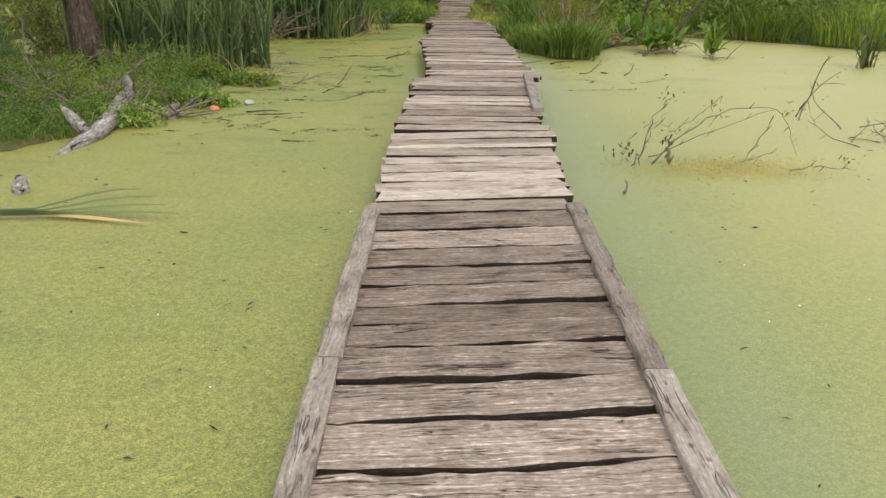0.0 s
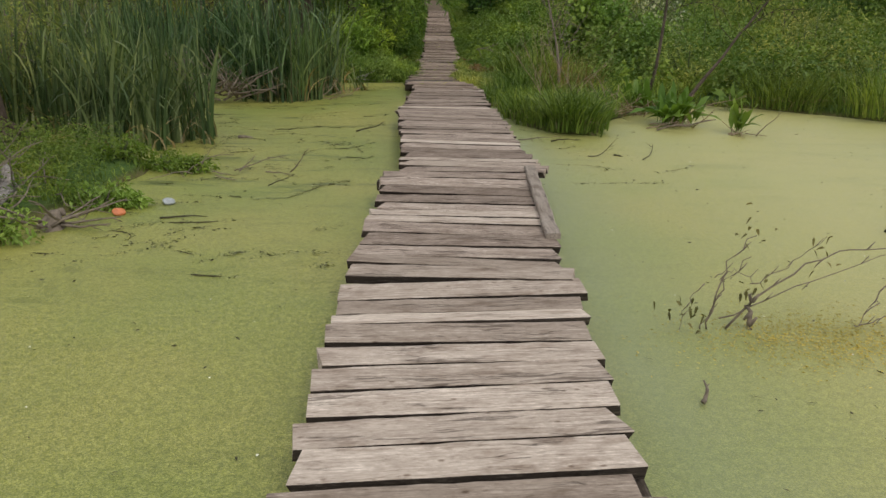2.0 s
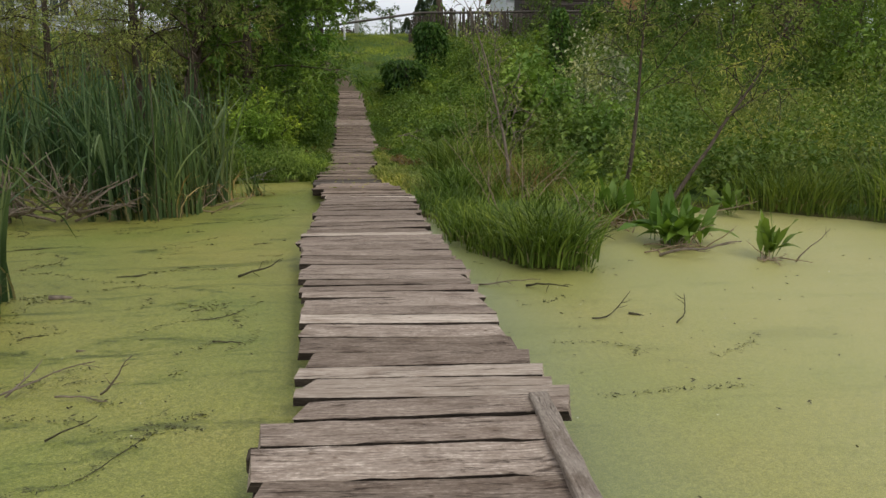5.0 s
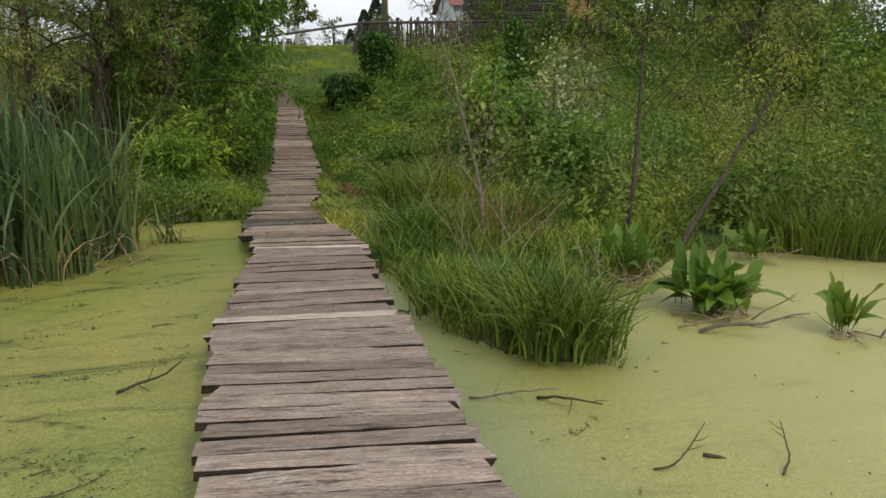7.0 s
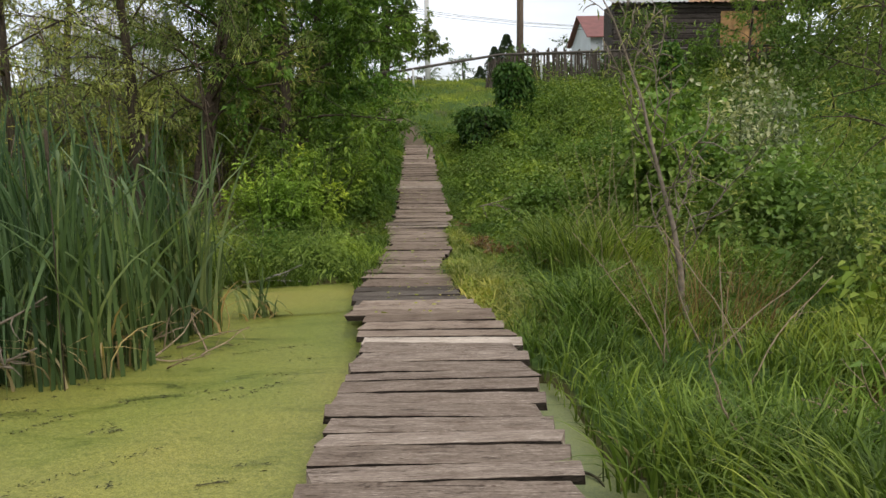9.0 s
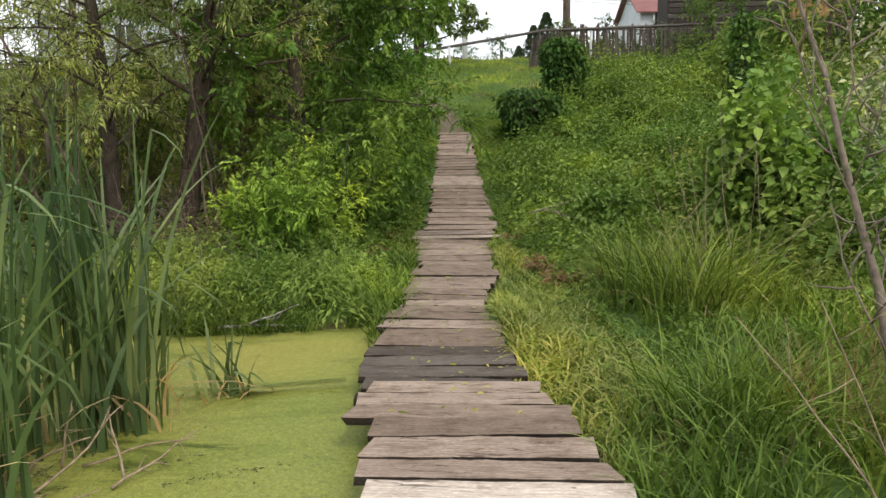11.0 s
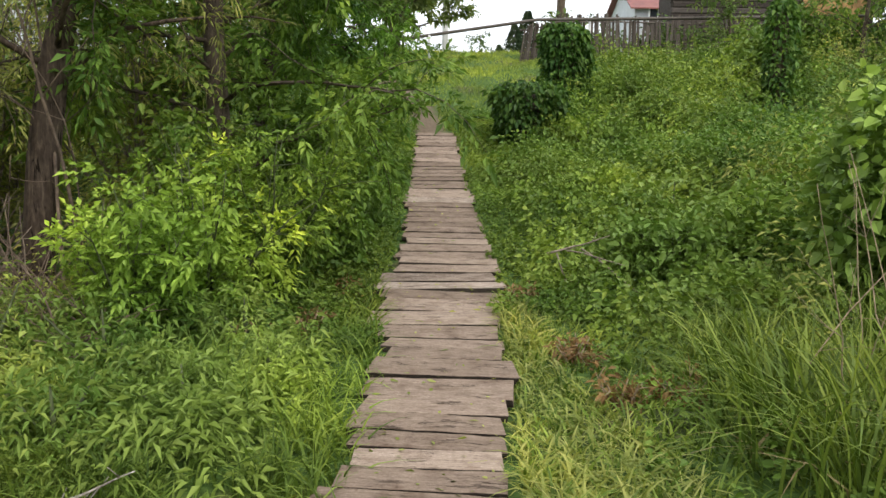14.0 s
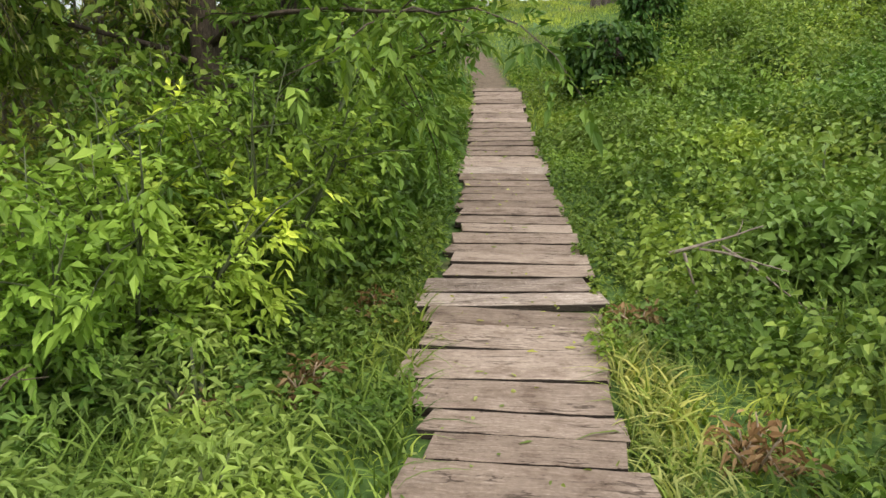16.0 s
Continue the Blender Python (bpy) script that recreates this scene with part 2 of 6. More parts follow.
def duckweed_material():
    m, n, l, b = material("duckweed", 0.42, 0, 0.5)
    geo = n.new("ShaderNodeNewGeometry")
    pos = geo.outputs["Position"]
    cell = n.new("ShaderNodeTexVoronoi")
    cell.inputs["Scale"].default_value = 170
    l.new(pos, cell.inputs["Vector"])
    sepc = n.new("ShaderNodeSeparateColor")
    l.new(cell.outputs["Color"], sepc.inputs["Color"])
    leafy = ramp(n, [(0.0, (0.17, 0.18, 0.03)), (0.5, (0.29, 0.285, 0.065)), (1.0, (0.42, 0.39, 0.12))])
    l.new(sepc.outputs["Red"], leafy.inputs["Fac"])
    mid = noisy(n, l, 24.0, pos, 5.0, None, 0.7)
    mott = ramp(n, [(0.3, (0.66, 0.71, 0.6)), (0.7, (1.2, 1.17, 1.12))])
    l.new(mid, mott.inputs["Fac"])
    col = mixed(n, l, "MULTIPLY", 1.0, leafy.outputs["Color"], mott.outputs["Color"])
    big = noisy(n, l, 0.45, pos, 3.0)
    drift = ramp(n, [(0.3, (0.80, 0.92, 0.80)), (0.7, (1.12, 1.05, 1.1))])
    l.new(big, drift.inputs["Fac"])
    col = mixed(n, l, "MULTIPLY", 1.0, col, drift.outputs["Color"])
    # sky glare on the pond's open side, mixed into the mat as paler colour
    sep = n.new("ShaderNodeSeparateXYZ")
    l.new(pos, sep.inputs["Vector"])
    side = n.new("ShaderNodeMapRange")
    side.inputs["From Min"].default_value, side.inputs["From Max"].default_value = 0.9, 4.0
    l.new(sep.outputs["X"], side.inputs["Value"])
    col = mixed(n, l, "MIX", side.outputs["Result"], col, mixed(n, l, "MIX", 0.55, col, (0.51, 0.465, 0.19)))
    # a thin grey-green film beside the boards
    near = n.new("ShaderNodeMapRange")
    near.inputs["From Min"].default_value, near.inputs["From Max"].default_value = 0.9, 0.0
    far_off = n.new("ShaderNodeMath")
    far_off.operation = "SUBTRACT"
    l.new(sep.outputs["X"], far_off.inputs[0])
    far_off.inputs[1].default_value = 1.2
    gap = n.new("ShaderNodeMath")
    gap.operation = "ABSOLUTE"
    l.new(far_off.outputs["Value"], gap.inputs[0])
    l.new(gap.outputs["Value"], near.inputs["Value"])
    film = n.new("ShaderNodeMath")
    film.operation = "MULTIPLY"
    l.new(near.outputs["Result"], film.inputs[0])
    l.new(big, film.inputs[1])
    col = mixed(n, l, "MIX", film.outputs["Value"], col, (0.22, 0.27, 0.14))
    # dark strands of wet algae where the mat is thin
    flow = n.new("ShaderNodeTexNoise")
    flow.inputs["Scale"].default_value, flow.inputs["Detail"].default_value = 1.0, 8.0
    flow.inputs["Roughness"].default_value, flow.inputs["Distortion"].default_value = 0.72, 0.9
    lie = n.new("ShaderNodeMapping")
    lie.inputs["Scale"].default_value, lie.inputs["Rotation"].default_value = (0.8, 2.6, 1), (0, 0, radians(-14))
    l.new(pos, lie.inputs["Vector"])
    l.new(lie.outputs["Vector"], flow.inputs["Vector"])
    thin = ramp(n, [(0.36, (0.26, 0.33, 0.22)), (0.43, (0.78, 0.84, 0.7)), (0.5, (1, 1, 1)), (0.66, (1.1, 1.08, 1.0))])
    l.new(flow.outputs["Fac"], thin.inputs["Fac"])
    closed = n.new("ShaderNodeMapRange")
    closed.inputs["From Min"].default_value, closed.inputs["From Max"].default_value = 0.5, -1.2
    closed.inputs["To Min"].default_value, closed.inputs["To Max"].default_value = 0.2, 0.9
    l.new(sep.outputs["X"], closed.inputs["Value"])
    out = n.new("ShaderNodeMapRange")
    out.inputs["From Min"].default_value, out.inputs["From Max"].default_value = 6.5, 11.0
    out.inputs["To Min"].default_value, out.inputs["To Max"].default_value = 0.25, 1.0
    l.new(sep.outputs["Y"], out.inputs["Value"])
    share = n.new("ShaderNodeMath")
    share.operation = "MULTIPLY"
    l.new(out.outputs["Result"], share.inputs[0])
    l.new(closed.outputs["Result"], share.inputs[1])
    col = mixed(n, l, "MULTIPLY", share.outputs["Value"], col, thin.outputs["Color"])
    l.new(col, b.inputs["Base Color"])
    h = n.new("ShaderNodeMath")
    h.operation = "MULTIPLY_ADD"
    l.new(mid, h.inputs[0])
    h.inputs[1].default_value = 0.6
    l.new(cell.outputs["Distance"], h.inputs[2])
    bumped(n, l, b, h.outputs["Value"], 0.5, 0.004)
    return m


M_GROUND = ground_material()
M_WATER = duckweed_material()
M_PLANK = weathered_wood("grey_plank_wood", (0.10, 0.076, 0.058), (0.33, 0.268, 0.22), (0.60, 0.515, 0.44))
M_OLD = weathered_wood("old_cracked_plank_wood", (0.075, 0.056, 0.041), (0.295, 0.238, 0.192), (0.60, 0.515, 0.445), "X", True, 1.0, 1.0, 0.95)
M_PALE = weathered_wood("pale_plank_wood", (0.24, 0.19, 0.148), (0.465, 0.395, 0.33), (0.68, 0.60, 0.52), "X", True, 0.8, 1.0, 0.6)
M_DARKPLANK = weathered_wood("wet_dark_plank_wood", (0.05, 0.042, 0.035), (0.11, 0.092, 0.076), (0.19, 0.165, 0.14))
M_PATH = weathered_wood("trodden_plank_wood", (0.15, 0.112, 0.085), (0.30, 0.235, 0.185), (0.43, 0.35, 0.285))
M_RAIL = weathered_wood("kerb_board_wood", (0.16, 0.135, 0.115), (0.34, 0.295, 0.25), (0.50, 0.45, 0.40), "Y")
# edge wood with the shade of the plank gaps put into its colour
M_EDGESHADE = weathered_wood("shaded_plank_edge", (0.02, 0.016, 0.012), (0.05, 0.04, 0.031), (0.11, 0.09, 0.072))
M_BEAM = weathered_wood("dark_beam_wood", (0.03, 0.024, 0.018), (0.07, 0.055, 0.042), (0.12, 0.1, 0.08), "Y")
M_POSTWOOD = weathered_wood("post_wood", (0.07, 0.05, 0.035), (0.14, 0.105, 0.08), (0.22, 0.17, 0.13), "Z")
M_FENCE = weathered_wood("fence_wood", (0.05, 0.043, 0.036), (0.11, 0.093, 0.08), (0.19, 0.165, 0.145), "Z", True, 0.7)
M_LOGWALL = weathered_wood("old_log_wall", (0.035, 0.03, 0.027), (0.075, 0.064, 0.057), (0.13, 0.115, 0.10), "X", True, 0.6, 3.0)
M_DRIFT = weathered_wood("bleached_log", (0.05, 0.043, 0.036), (0.31, 0.28, 0.25), (0.64, 0.60, 0.56), "Y", False, 0.4, 1.0, 1.0)
M_DARKBARK = weathered_wood("dark_old_bark", (0.025, 0.018, 0.013), (0.085, 0.062, 0.044), (0.165, 0.128, 0.094), "Z", False, 0.35, 1.0, 1.0)
M_BARK = weathered_wood("willow_bark", (0.035, 0.028, 0.02), (0.09, 0.07, 0.05), (0.17, 0.135, 0.10), "Z", False, 0.8)
M_DRYTWIG = plain("dry_twig", (0.30, 0.22, 0.14), 0.9, 0, 0.4, 20)
M_GREYTWIG = plain("grey_twig", (0.19, 0.15, 0.11), 0.9, 0, 0.4, 20)
M_DEADSTEM = plain("brown_dead_stem", (0.17, 0.12, 0.085), 0.9, 0, 0.45, 14)
M_STEM = plain("green_stem", (0.07, 0.085, 0.03), 0.8, 0, 0.4, 12)
M_WILLOW = leaf_material("willow_leaf", (0.085, 0.124, 0.033), (0.22, 0.275, 0.08), (0.37, 0.39, 0.16))
M_OLIVE = leaf_material("dry_willow_leaf", (0.09, 0.118, 0.034), (0.25, 0.3, 0.1), (0.42, 0.465, 0.175))
M_MAPLE = leaf_material("maple_leaf", (0.038, 0.076, 0.014), (0.096, 0.185, 0.031), (0.19, 0.3, 0.062), spread=0.7)
M_YOUNG = leaf_material("young_maple_leaf", (0.12, 0.19, 0.03), (0.28, 0.41, 0.06), (0.45, 0.58, 0.12), spread=0.7)
M_NETTLE = leaf_material("nettle_leaf", (0.060, 0.112, 0.019), (0.129, 0.212, 0.04), (0.2, 0.27, 0.06), spread=0.65)
M_THICKET = leaf_material("thicket_leaf", (0.050, 0.091, 0.020), (0.122, 0.198, 0.046), (0.195, 0.25, 0.072), spread=0.6)
M_WEED = leaf_material("fresh_weed_leaf", (0.12, 0.19, 0.04), (0.168, 0.265, 0.06), (0.26, 0.35, 0.1), spread=0.6)
M_IVY = leaf_material("vine_leaf", (0.022, 0.060, 0.012), (0.048, 0.108, 0.022), (0.096, 0.168, 0.036), 0.45, 0.2)
M_SILVER = leaf_material("silvery_leaf", (0.093, 0.111, 0.055), (0.281, 0.292, 0.184), (0.562, 0.540, 0.410))
M_REED = leaf_material("cattail_leaf", (0.03, 0.055, 0.024), (0.08, 0.13, 0.056), (0.21, 0.265, 0.13), 0.4, 0.2)
M_DRYREED = leaf_material("dry_cattail_leaf", (0.20, 0.15, 0.08), (0.34, 0.27, 0.16), (0.47, 0.40, 0.26), 0.8, 0.2)
M_SEDGE = leaf_material("sedge_blade", (0.042, 0.072, 0.013), (0.124, 0.19, 0.033), (0.265, 0.335, 0.075), 0.5, 0.22)
M_TURF = leaf_material("grass_blade", (0.075, 0.122, 0.022), (0.205, 0.29, 0.055), (0.39, 0.455, 0.115), 0.6, 0.22, 0.4)
M_CUT = leaf_material("mown_grass", (0.108, 0.140, 0.035), (0.237, 0.268, 0.078), (0.411, 0.408, 0.157), 0.6, 0.3)
M_DOCK = leaf_material("dock_leaf", (0.053, 0.099, 0.017), (0.125, 0.207, 0.040), (0.233, 0.323, 0.074), 0.4, 0.3)
M_RUST = leaf_material("withered_leaf", (0.11, 0.062, 0.03), (0.215, 0.13, 0.066), (0.32, 0.22, 0.125), 0.85, 0.2)
M_SPRUCE = leaf_material("spruce_needle", (0.018, 0.035, 0.016), (0.035, 0.06, 0.028), (0.06, 0.09, 0.045), 0.7, 0.1)
M_FARLEAF = leaf_material("far_leaf", (0.05, 0.09, 0.03), (0.09, 0.14, 0.05), (0.15, 0.2, 0.08), 0.7, 0.25, 0.1)
M_CONCRETE = plain("pale_concrete", (0.55, 0.54, 0.51), 0.9, 0, 0.12, 6)
M_WHITEWALL = plain("whitewashed_wall", (0.58, 0.60, 0.62), 0.85, 0, 0.08, 2)
M_SLATE = plain("grey_roof_sheet", (0.42, 0.41, 0.40), 0.8, 0, 0.25, 5)
M_RUSTROOF = plain("rusty_roof_sheet", (0.36, 0.205, 0.115), 0.7, 0.15, 0.6, 2.6)
M_REDROOF = plain("red_roof_sheet", (0.23, 0.085, 0.07), 0.6, 0.1, 0.2, 2)
M_ORANGE = plain("ochre_painted_boards", (0.38, 0.22, 0.085), 0.8, 0, 0.45, 3)
M_PIPE = plain("painted_gas_pipe", (0.09, 0.075, 0.06), 0.6, 0.4, 0.3, 9)
M_REDSHED = plain("red_brown_boards", (0.085, 0.048, 0.038), 0.85, 0, 0.3, 4)
M_GLASS, _gn, _gl, _gb = material("window_glass", 0.08, 0, 0.5)
_gb.inputs["Base Color"].default_value = (0.03, 0.035, 0.04, 1)
M_WHITEFRAME = plain("white_window_paint", (0.75, 0.76, 0.77), 0.6, 0, 0.06, 10)
M_PLASTIC = plain("orange_plastic", (0.6, 0.19, 0.07), 0.45, 0, 0.15, 30)
M_BLUEPLASTIC = plain("grey_plastic_bag", (0.34, 0.36, 0.35), 0.4, 0, 0.2, 25)
M_PETAL = plain("pale_petal", (0.75, 0.74, 0.6), 0.7, 0, 0.15, 30)
M_DEBRIS = plain("wet_debris", (0.06, 0.052, 0.024), 0.8, 0, 0.5, 30)
M_SCUM = plain("rotten_leaf_scum", (0.085, 0.085, 0.03), 0.8, 0, 0.5, 30)
M_SHOREWEED = leaf_material("shore_weed_leaf", (0.14, 0.19, 0.05), (0.275, 0.36, 0.085), (0.39, 0.46, 0.14), spread=0.7)
M_SHRIVEL = leaf_material("shrivelled_leaf", (0.07, 0.06, 0.025), (0.14, 0.125, 0.05), (0.25, 0.21, 0.1), 0.8, 0.15)
M_ALGAE = leaf_material("yellow_weed_mat", (0.30, 0.24, 0.06), (0.42, 0.35, 0.10), (0.52, 0.45, 0.18), 0.8, 0.1)

# ---- mesh helpers ----
RNG = np.random.RandomState(11)


class Build:
    """Gathers vertices and triangles, then makes one mesh object."""

    def __init__(self):
        self.v, self.f, self.n = [], [], 0

    def add(self, verts, tris):
        verts, tris = np.asarray(verts, float).reshape(-1, 3), np.asarray(tris, int).reshape(-1, 3)
        self.v.append(verts)
        self.f.append(tris + self.n)
        self.n += len(verts)

    def mesh(self, name, mat, smooth=False):
        me = bpy.data.meshes.new(name)
        if self.n:
            v, f = np.concatenate(self.v), np.concatenate(self.f)
            me.vertices.add(len(v))
            me.vertices.foreach_set("co", v.astype(np.float32).ravel())
            me.loops.add(len(f) * 3)
            me.loops.foreach_set("vertex_index", f.astype(np.int32).ravel())
            me.polygons.add(len(f))
            me.polygons.foreach_set("loop_start", np.arange(0, len(f) * 3, 3, dtype=np.int32))
            me.polygons.foreach_set("use_smooth", np.full(len(f), smooth))
            me.update(calc_edges=True)
        me.materials.append(mat)
        return me

    def make(self, name, mat, parent=None, label="", smooth=False):
        ob = new(name, self.mesh(name, mat, smooth))
        if parent:
            ob.parent = parent
        return tagged(ob, label)


def part(name, bm, mat, parent, label="", smooth=False):
    me = bpy.data.meshes.new(name)
    bm.to_mesh(me)
    bm.free()
    for p in me.polygons:
        p.use_smooth = smooth
    me.materials.append(mat)
    ob = new(name, me)
    ob.parent = parent
    return tagged(ob, label)


def empty(name, at, label, category, group="", kind=""):
    e = new(name)
    e.matrix_world = at if isinstance(at, Matrix) else Matrix.Translation(at)
    return tagged(e, label, category, group, kind)


def box_bm(x0, x1, y0, y1, z0, z1, bevel=0.0):
    bm = bmesh.new()
    bmesh.ops.create_cube(bm, size=1)
    for v in bm.verts:
        v.co = Vector(((x0 + x1) / 2 + v.co.x * (x1 - x0), (y0 + y1) / 2 + v.co.y * (y1 - y0), (z0 + z1) / 2 + v.co.z * (z1 - z0)))
    if bevel:
        bmesh.ops.bevel(bm, geom=bm.edges[:], offset=bevel, segments=1, affect="EDGES")
    return bm


def tube(points, radii, sides=6, rough=0.0, rng=RNG):
    """A tapered tube along points: vertices and triangles."""
    p, r = np.asarray(points, float), np.asarray(radii, float)
    t = np.gradient(p, axis=0)
    t /= np.linalg.norm(t, axis=1)[:, None] + 1e-9
    up = np.where(np.abs(t[:, 2:3]) > 0.9, np.array([[1.0, 0, 0]]), np.array([[0, 0, 1.0]]))
    a = np.cross(t, up)
    a /= np.linalg.norm(a, axis=1)[:, None] + 1e-9
    b = np.cross(t, a)
    ang = np.arange(sides) * 2 * np.pi / sides
    rr = r[:, None] * (1 + rough * (rng.rand(len(p), sides) - 0.5) * 2)
    ring = p[:, None] + rr[..., None] * (np.cos(ang)[None, :, None] * a[:, None] + np.sin(ang)[None, :, None] * b[:, None])
    v = ring.reshape(-1, 3)
    tris = []
    for i in range(len(p) - 1):
        for k in range(sides):
            q = (k + 1) % sides
            tris += [(i * sides + k, i * sides + q, (i + 1) * sides + q), (i * sides + k, (i + 1) * sides + q, (i + 1) * sides + k)]
    v = np.vstack([v, p[:1], p[-1:]])
    n0, n1, last = len(v) - 2, len(v) - 1, (len(p) - 1) * sides
    for k in range(sides):
        q = (k + 1) % sides
        tris += [(n0, q, k), (n1, last + k, last + q)]
    return v, tris


def unit(a):
    return a / (np.linalg.norm(a, axis=-1, keepdims=True) + 1e-9)


def leaf_set(build, base, way, length, width, droop=0.25, broad=False, rng=RNG):
    """One folded leaf at every base, pointing along way."""
    n = len(base)
    if not n:
        return
    way = unit(np.asarray(way, float))
    side = unit(np.cross(way, unit(rng.randn(n, 3) * 0.55 + np.array([0, 0, 1.0]))))
    nor = np.cross(side, way)
    L, W = np.broadcast_to(length, n)[:, None], np.broadcast_to(width, n)[:, None]
    tip = base + way * L + np.array([0, 0, -1.0]) * L * droop
    if broad:
        a = base + way * L * 0.3
        c = base + way * L * 0.68 + np.array([0, 0, -1.0]) * L * droop * 0.4
        v = np.stack([base, a + side * W * 0.5 + nor * W * 0.12, a - side * W * 0.5 + nor * W * 0.12,
                      c + side * W * 0.36 + nor * W * 0.05, c - side * W * 0.36 + nor * W * 0.05, tip], 1)
        f = np.array([(0, 1, 3), (0, 3, 5), (0, 5, 4), (0, 4, 2)])
        k = 6
    else:
        a = base + way * L * 0.42 + nor * W * 0.15
        v = np.stack([base, a + side * W * 0.5, a - side * W * 0.5, tip], 1)
        f = np.array([(0, 1, 3), (0, 3, 2)])
        k = 4
    build.add(v.reshape(-1, 3), (f[None] + (np.arange(n) * k)[:, None, None]).reshape(-1, 3))


def blade_set(build, base, way, length, width, bend, segs=3, rng=RNG):
    """Grass blades: tapered strips that rise and bend over along way (flat direction)."""
    n = len(base)
    if not n:
        return
    way = unit(np.asarray(way, float) * np.array([1, 1, 0]) + 1e-6)
    turn = rng.rand(n) * 6.283
    side = np.stack([np.cos(turn), np.sin(turn), np.zeros(n)], 1)
    L, W, B = [np.broadcast_to(q, n)[:, None] for q in (length, width, bend)]
    rows = []
    for i in range(segs + 1):
        s = i / segs
        c = base + np.array([0, 0, 1.0]) * L * (s - 0.55 * B * s ** 2.4) + way * L * B * s ** 1.9
        if i < segs:
            w = W * 0.5 * (1 - 0.75 * s ** 1.5)
            rows += [c - side * w, c + side * w]
        else:
            rows += [c]
    v = np.stack(rows, 1)
    k = 2 * segs + 1
    f = []
    for i in range(segs - 1):
        f += [(2 * i, 2 * i + 1, 2 * i + 3), (2 * i, 2 * i + 3, 2 * i + 2)]
    f += [(2 * segs - 2, 2 * segs - 1, 2 * segs)]
    f = np.array(f)
    build.add(v.reshape(-1, 3), (f[None] + (np.arange(n) * k)[:, None, None]).reshape(-1, 3))


def kinked_set(build, base, way, length, width, kink, rng=RNG):
    """Strap leaves that rise stiffly and are folded over at the fraction kink of their length."""
    n = len(base)
    way = unit(np.asarray(way, float) * np.array([1, 1, 0]) + 1e-6)
    turn = rng.rand(n) * 6.283
    side = np.stack([np.cos(turn), np.sin(turn), np.zeros(n)], 1)
    L, W, K = [np.broadcast_to(q, n)[:, None] for q in (length, width, kink)]
    slack = 0.25 + 0.75 * rng.rand(n)[:, None]
    up = np.array([0, 0, 1.0])
    rows = []
    for s in (0, 0.3, 0.6, 0.85, 1.0):
        c = base + up * L * K * s + way * L * K * 0.12 * s ** 2
        w = W * 0.5 * (1 - 0.25 * s)
        rows += [c - side * w, c + side * w]
    top = c
    for s in (0.35, 0.75):
        c = top + (way * 0.8 - up * slack * (0.3 + s)) * L * (1 - K) * s
        w = W * 0.5 * (0.8 - 0.5 * s)
        rows += [c - side * w, c + side * w]
    rows += [top + (way * 0.75 - up * slack * 1.4) * L * (1 - K)]
    v = np.stack(rows, 1)
    k = v.shape[1]
    f = []
    for i in range((k - 1) // 2 - 1):
        f += [(2 * i, 2 * i + 1, 2 * i + 3), (2 * i, 2 * i + 3, 2 * i + 2)]
    f += [(k - 3, k - 2, k - 1)]
    build.add(v.reshape(-1, 3), (np.array(f)[None] + (np.arange(n) * k)[:, None, None]).reshape(-1, 3))


# ---- ground, pond ----
PROFILE = ([-400, 18, 22, 26, 29, 32, 34.6, 37, 44, 48, 55, 130, 400], [0.1, 0.1, 0.12, 0.13, 0.48, 0.93, 1.5, 2.15, 3.5, 4.15, 4.35, 4.2, 4.2])
SHORE_X = [-60, -8, -5, -4.2, -3.6, -1.8, -1.7, -0.5, -0.45, 0, 1.0, 1.25, 1.5, 2.0, 2.6, 3.0, 3.6, 4.3, 5.3, 6.1, 7.2, 8.2, 12, 60]
SHORE_Y = [21.5, 22.6, 23.2, 22.8, 21.6, 21.2, 21.1, 21.4, 19.6, 19.0, 17.6, 17.0, 14.6, 13.9, 13.6, 15, 16, 16.4, 17.5, 17.1, 16.2, 15.2, 13.5, 9]
SPIT_Y = [-30, 4, 6.8, 7.2, 8.7, 9.4, 11, 11.6, 12.2, 13.5, 17, 30]
SPIT_X = [-14, -9, -5.2, -3.9, -3.2, -2.9, -2.95, -3.2, -4.2, -6.5, -9, -9]


def smooth01(t):
    t = np.clip(t, 0, 1)
    return t * t * (3 - 2 * t)


def height(x, y):
    """Ground height, for numbers or arrays."""
    x, y = np.asarray(x, float), np.asarray(y, float)
    d = np.maximum.reduce([y - np.interp(x, SHORE_X, SHORE_Y), np.interp(y, SPIT_Y, SPIT_X) - x, x - 16 - 0.1 * y, -14 - y, -x - 18])
    d = d + 0.12 * np.sin(3.1 * x + 1.3 * y) * np.sin(2.3 * y - 1.1 * x)
    land = np.interp(y, *PROFILE) + 0.03 * np.sin(1.7 * x) * np.sin(1.3 * y) + 0.02 * np.sin(4.1 * x + 2 * y)
    far = np.clip((np.hypot(x, y - 20) - 60) / 100, 0, 1)
    land = land + far * 1.2 * np.sin(x * 0.02) * np.cos(y * 0.017)
    return -0.4 + (land + 0.4) * smooth01((d + 0.55) / 1.0)


def h1(x, y):
    return float(height(x, y))


def spread_axis(lo, hi, step, far):
    near = np.arange(lo, hi + 1e-6, step)
    out = step * 1.35 ** np.arange(1, 26)
    out = np.cumsum(out)
    out = out[out < far]
    return np.concatenate([lo - out[::-1], near, hi + out])


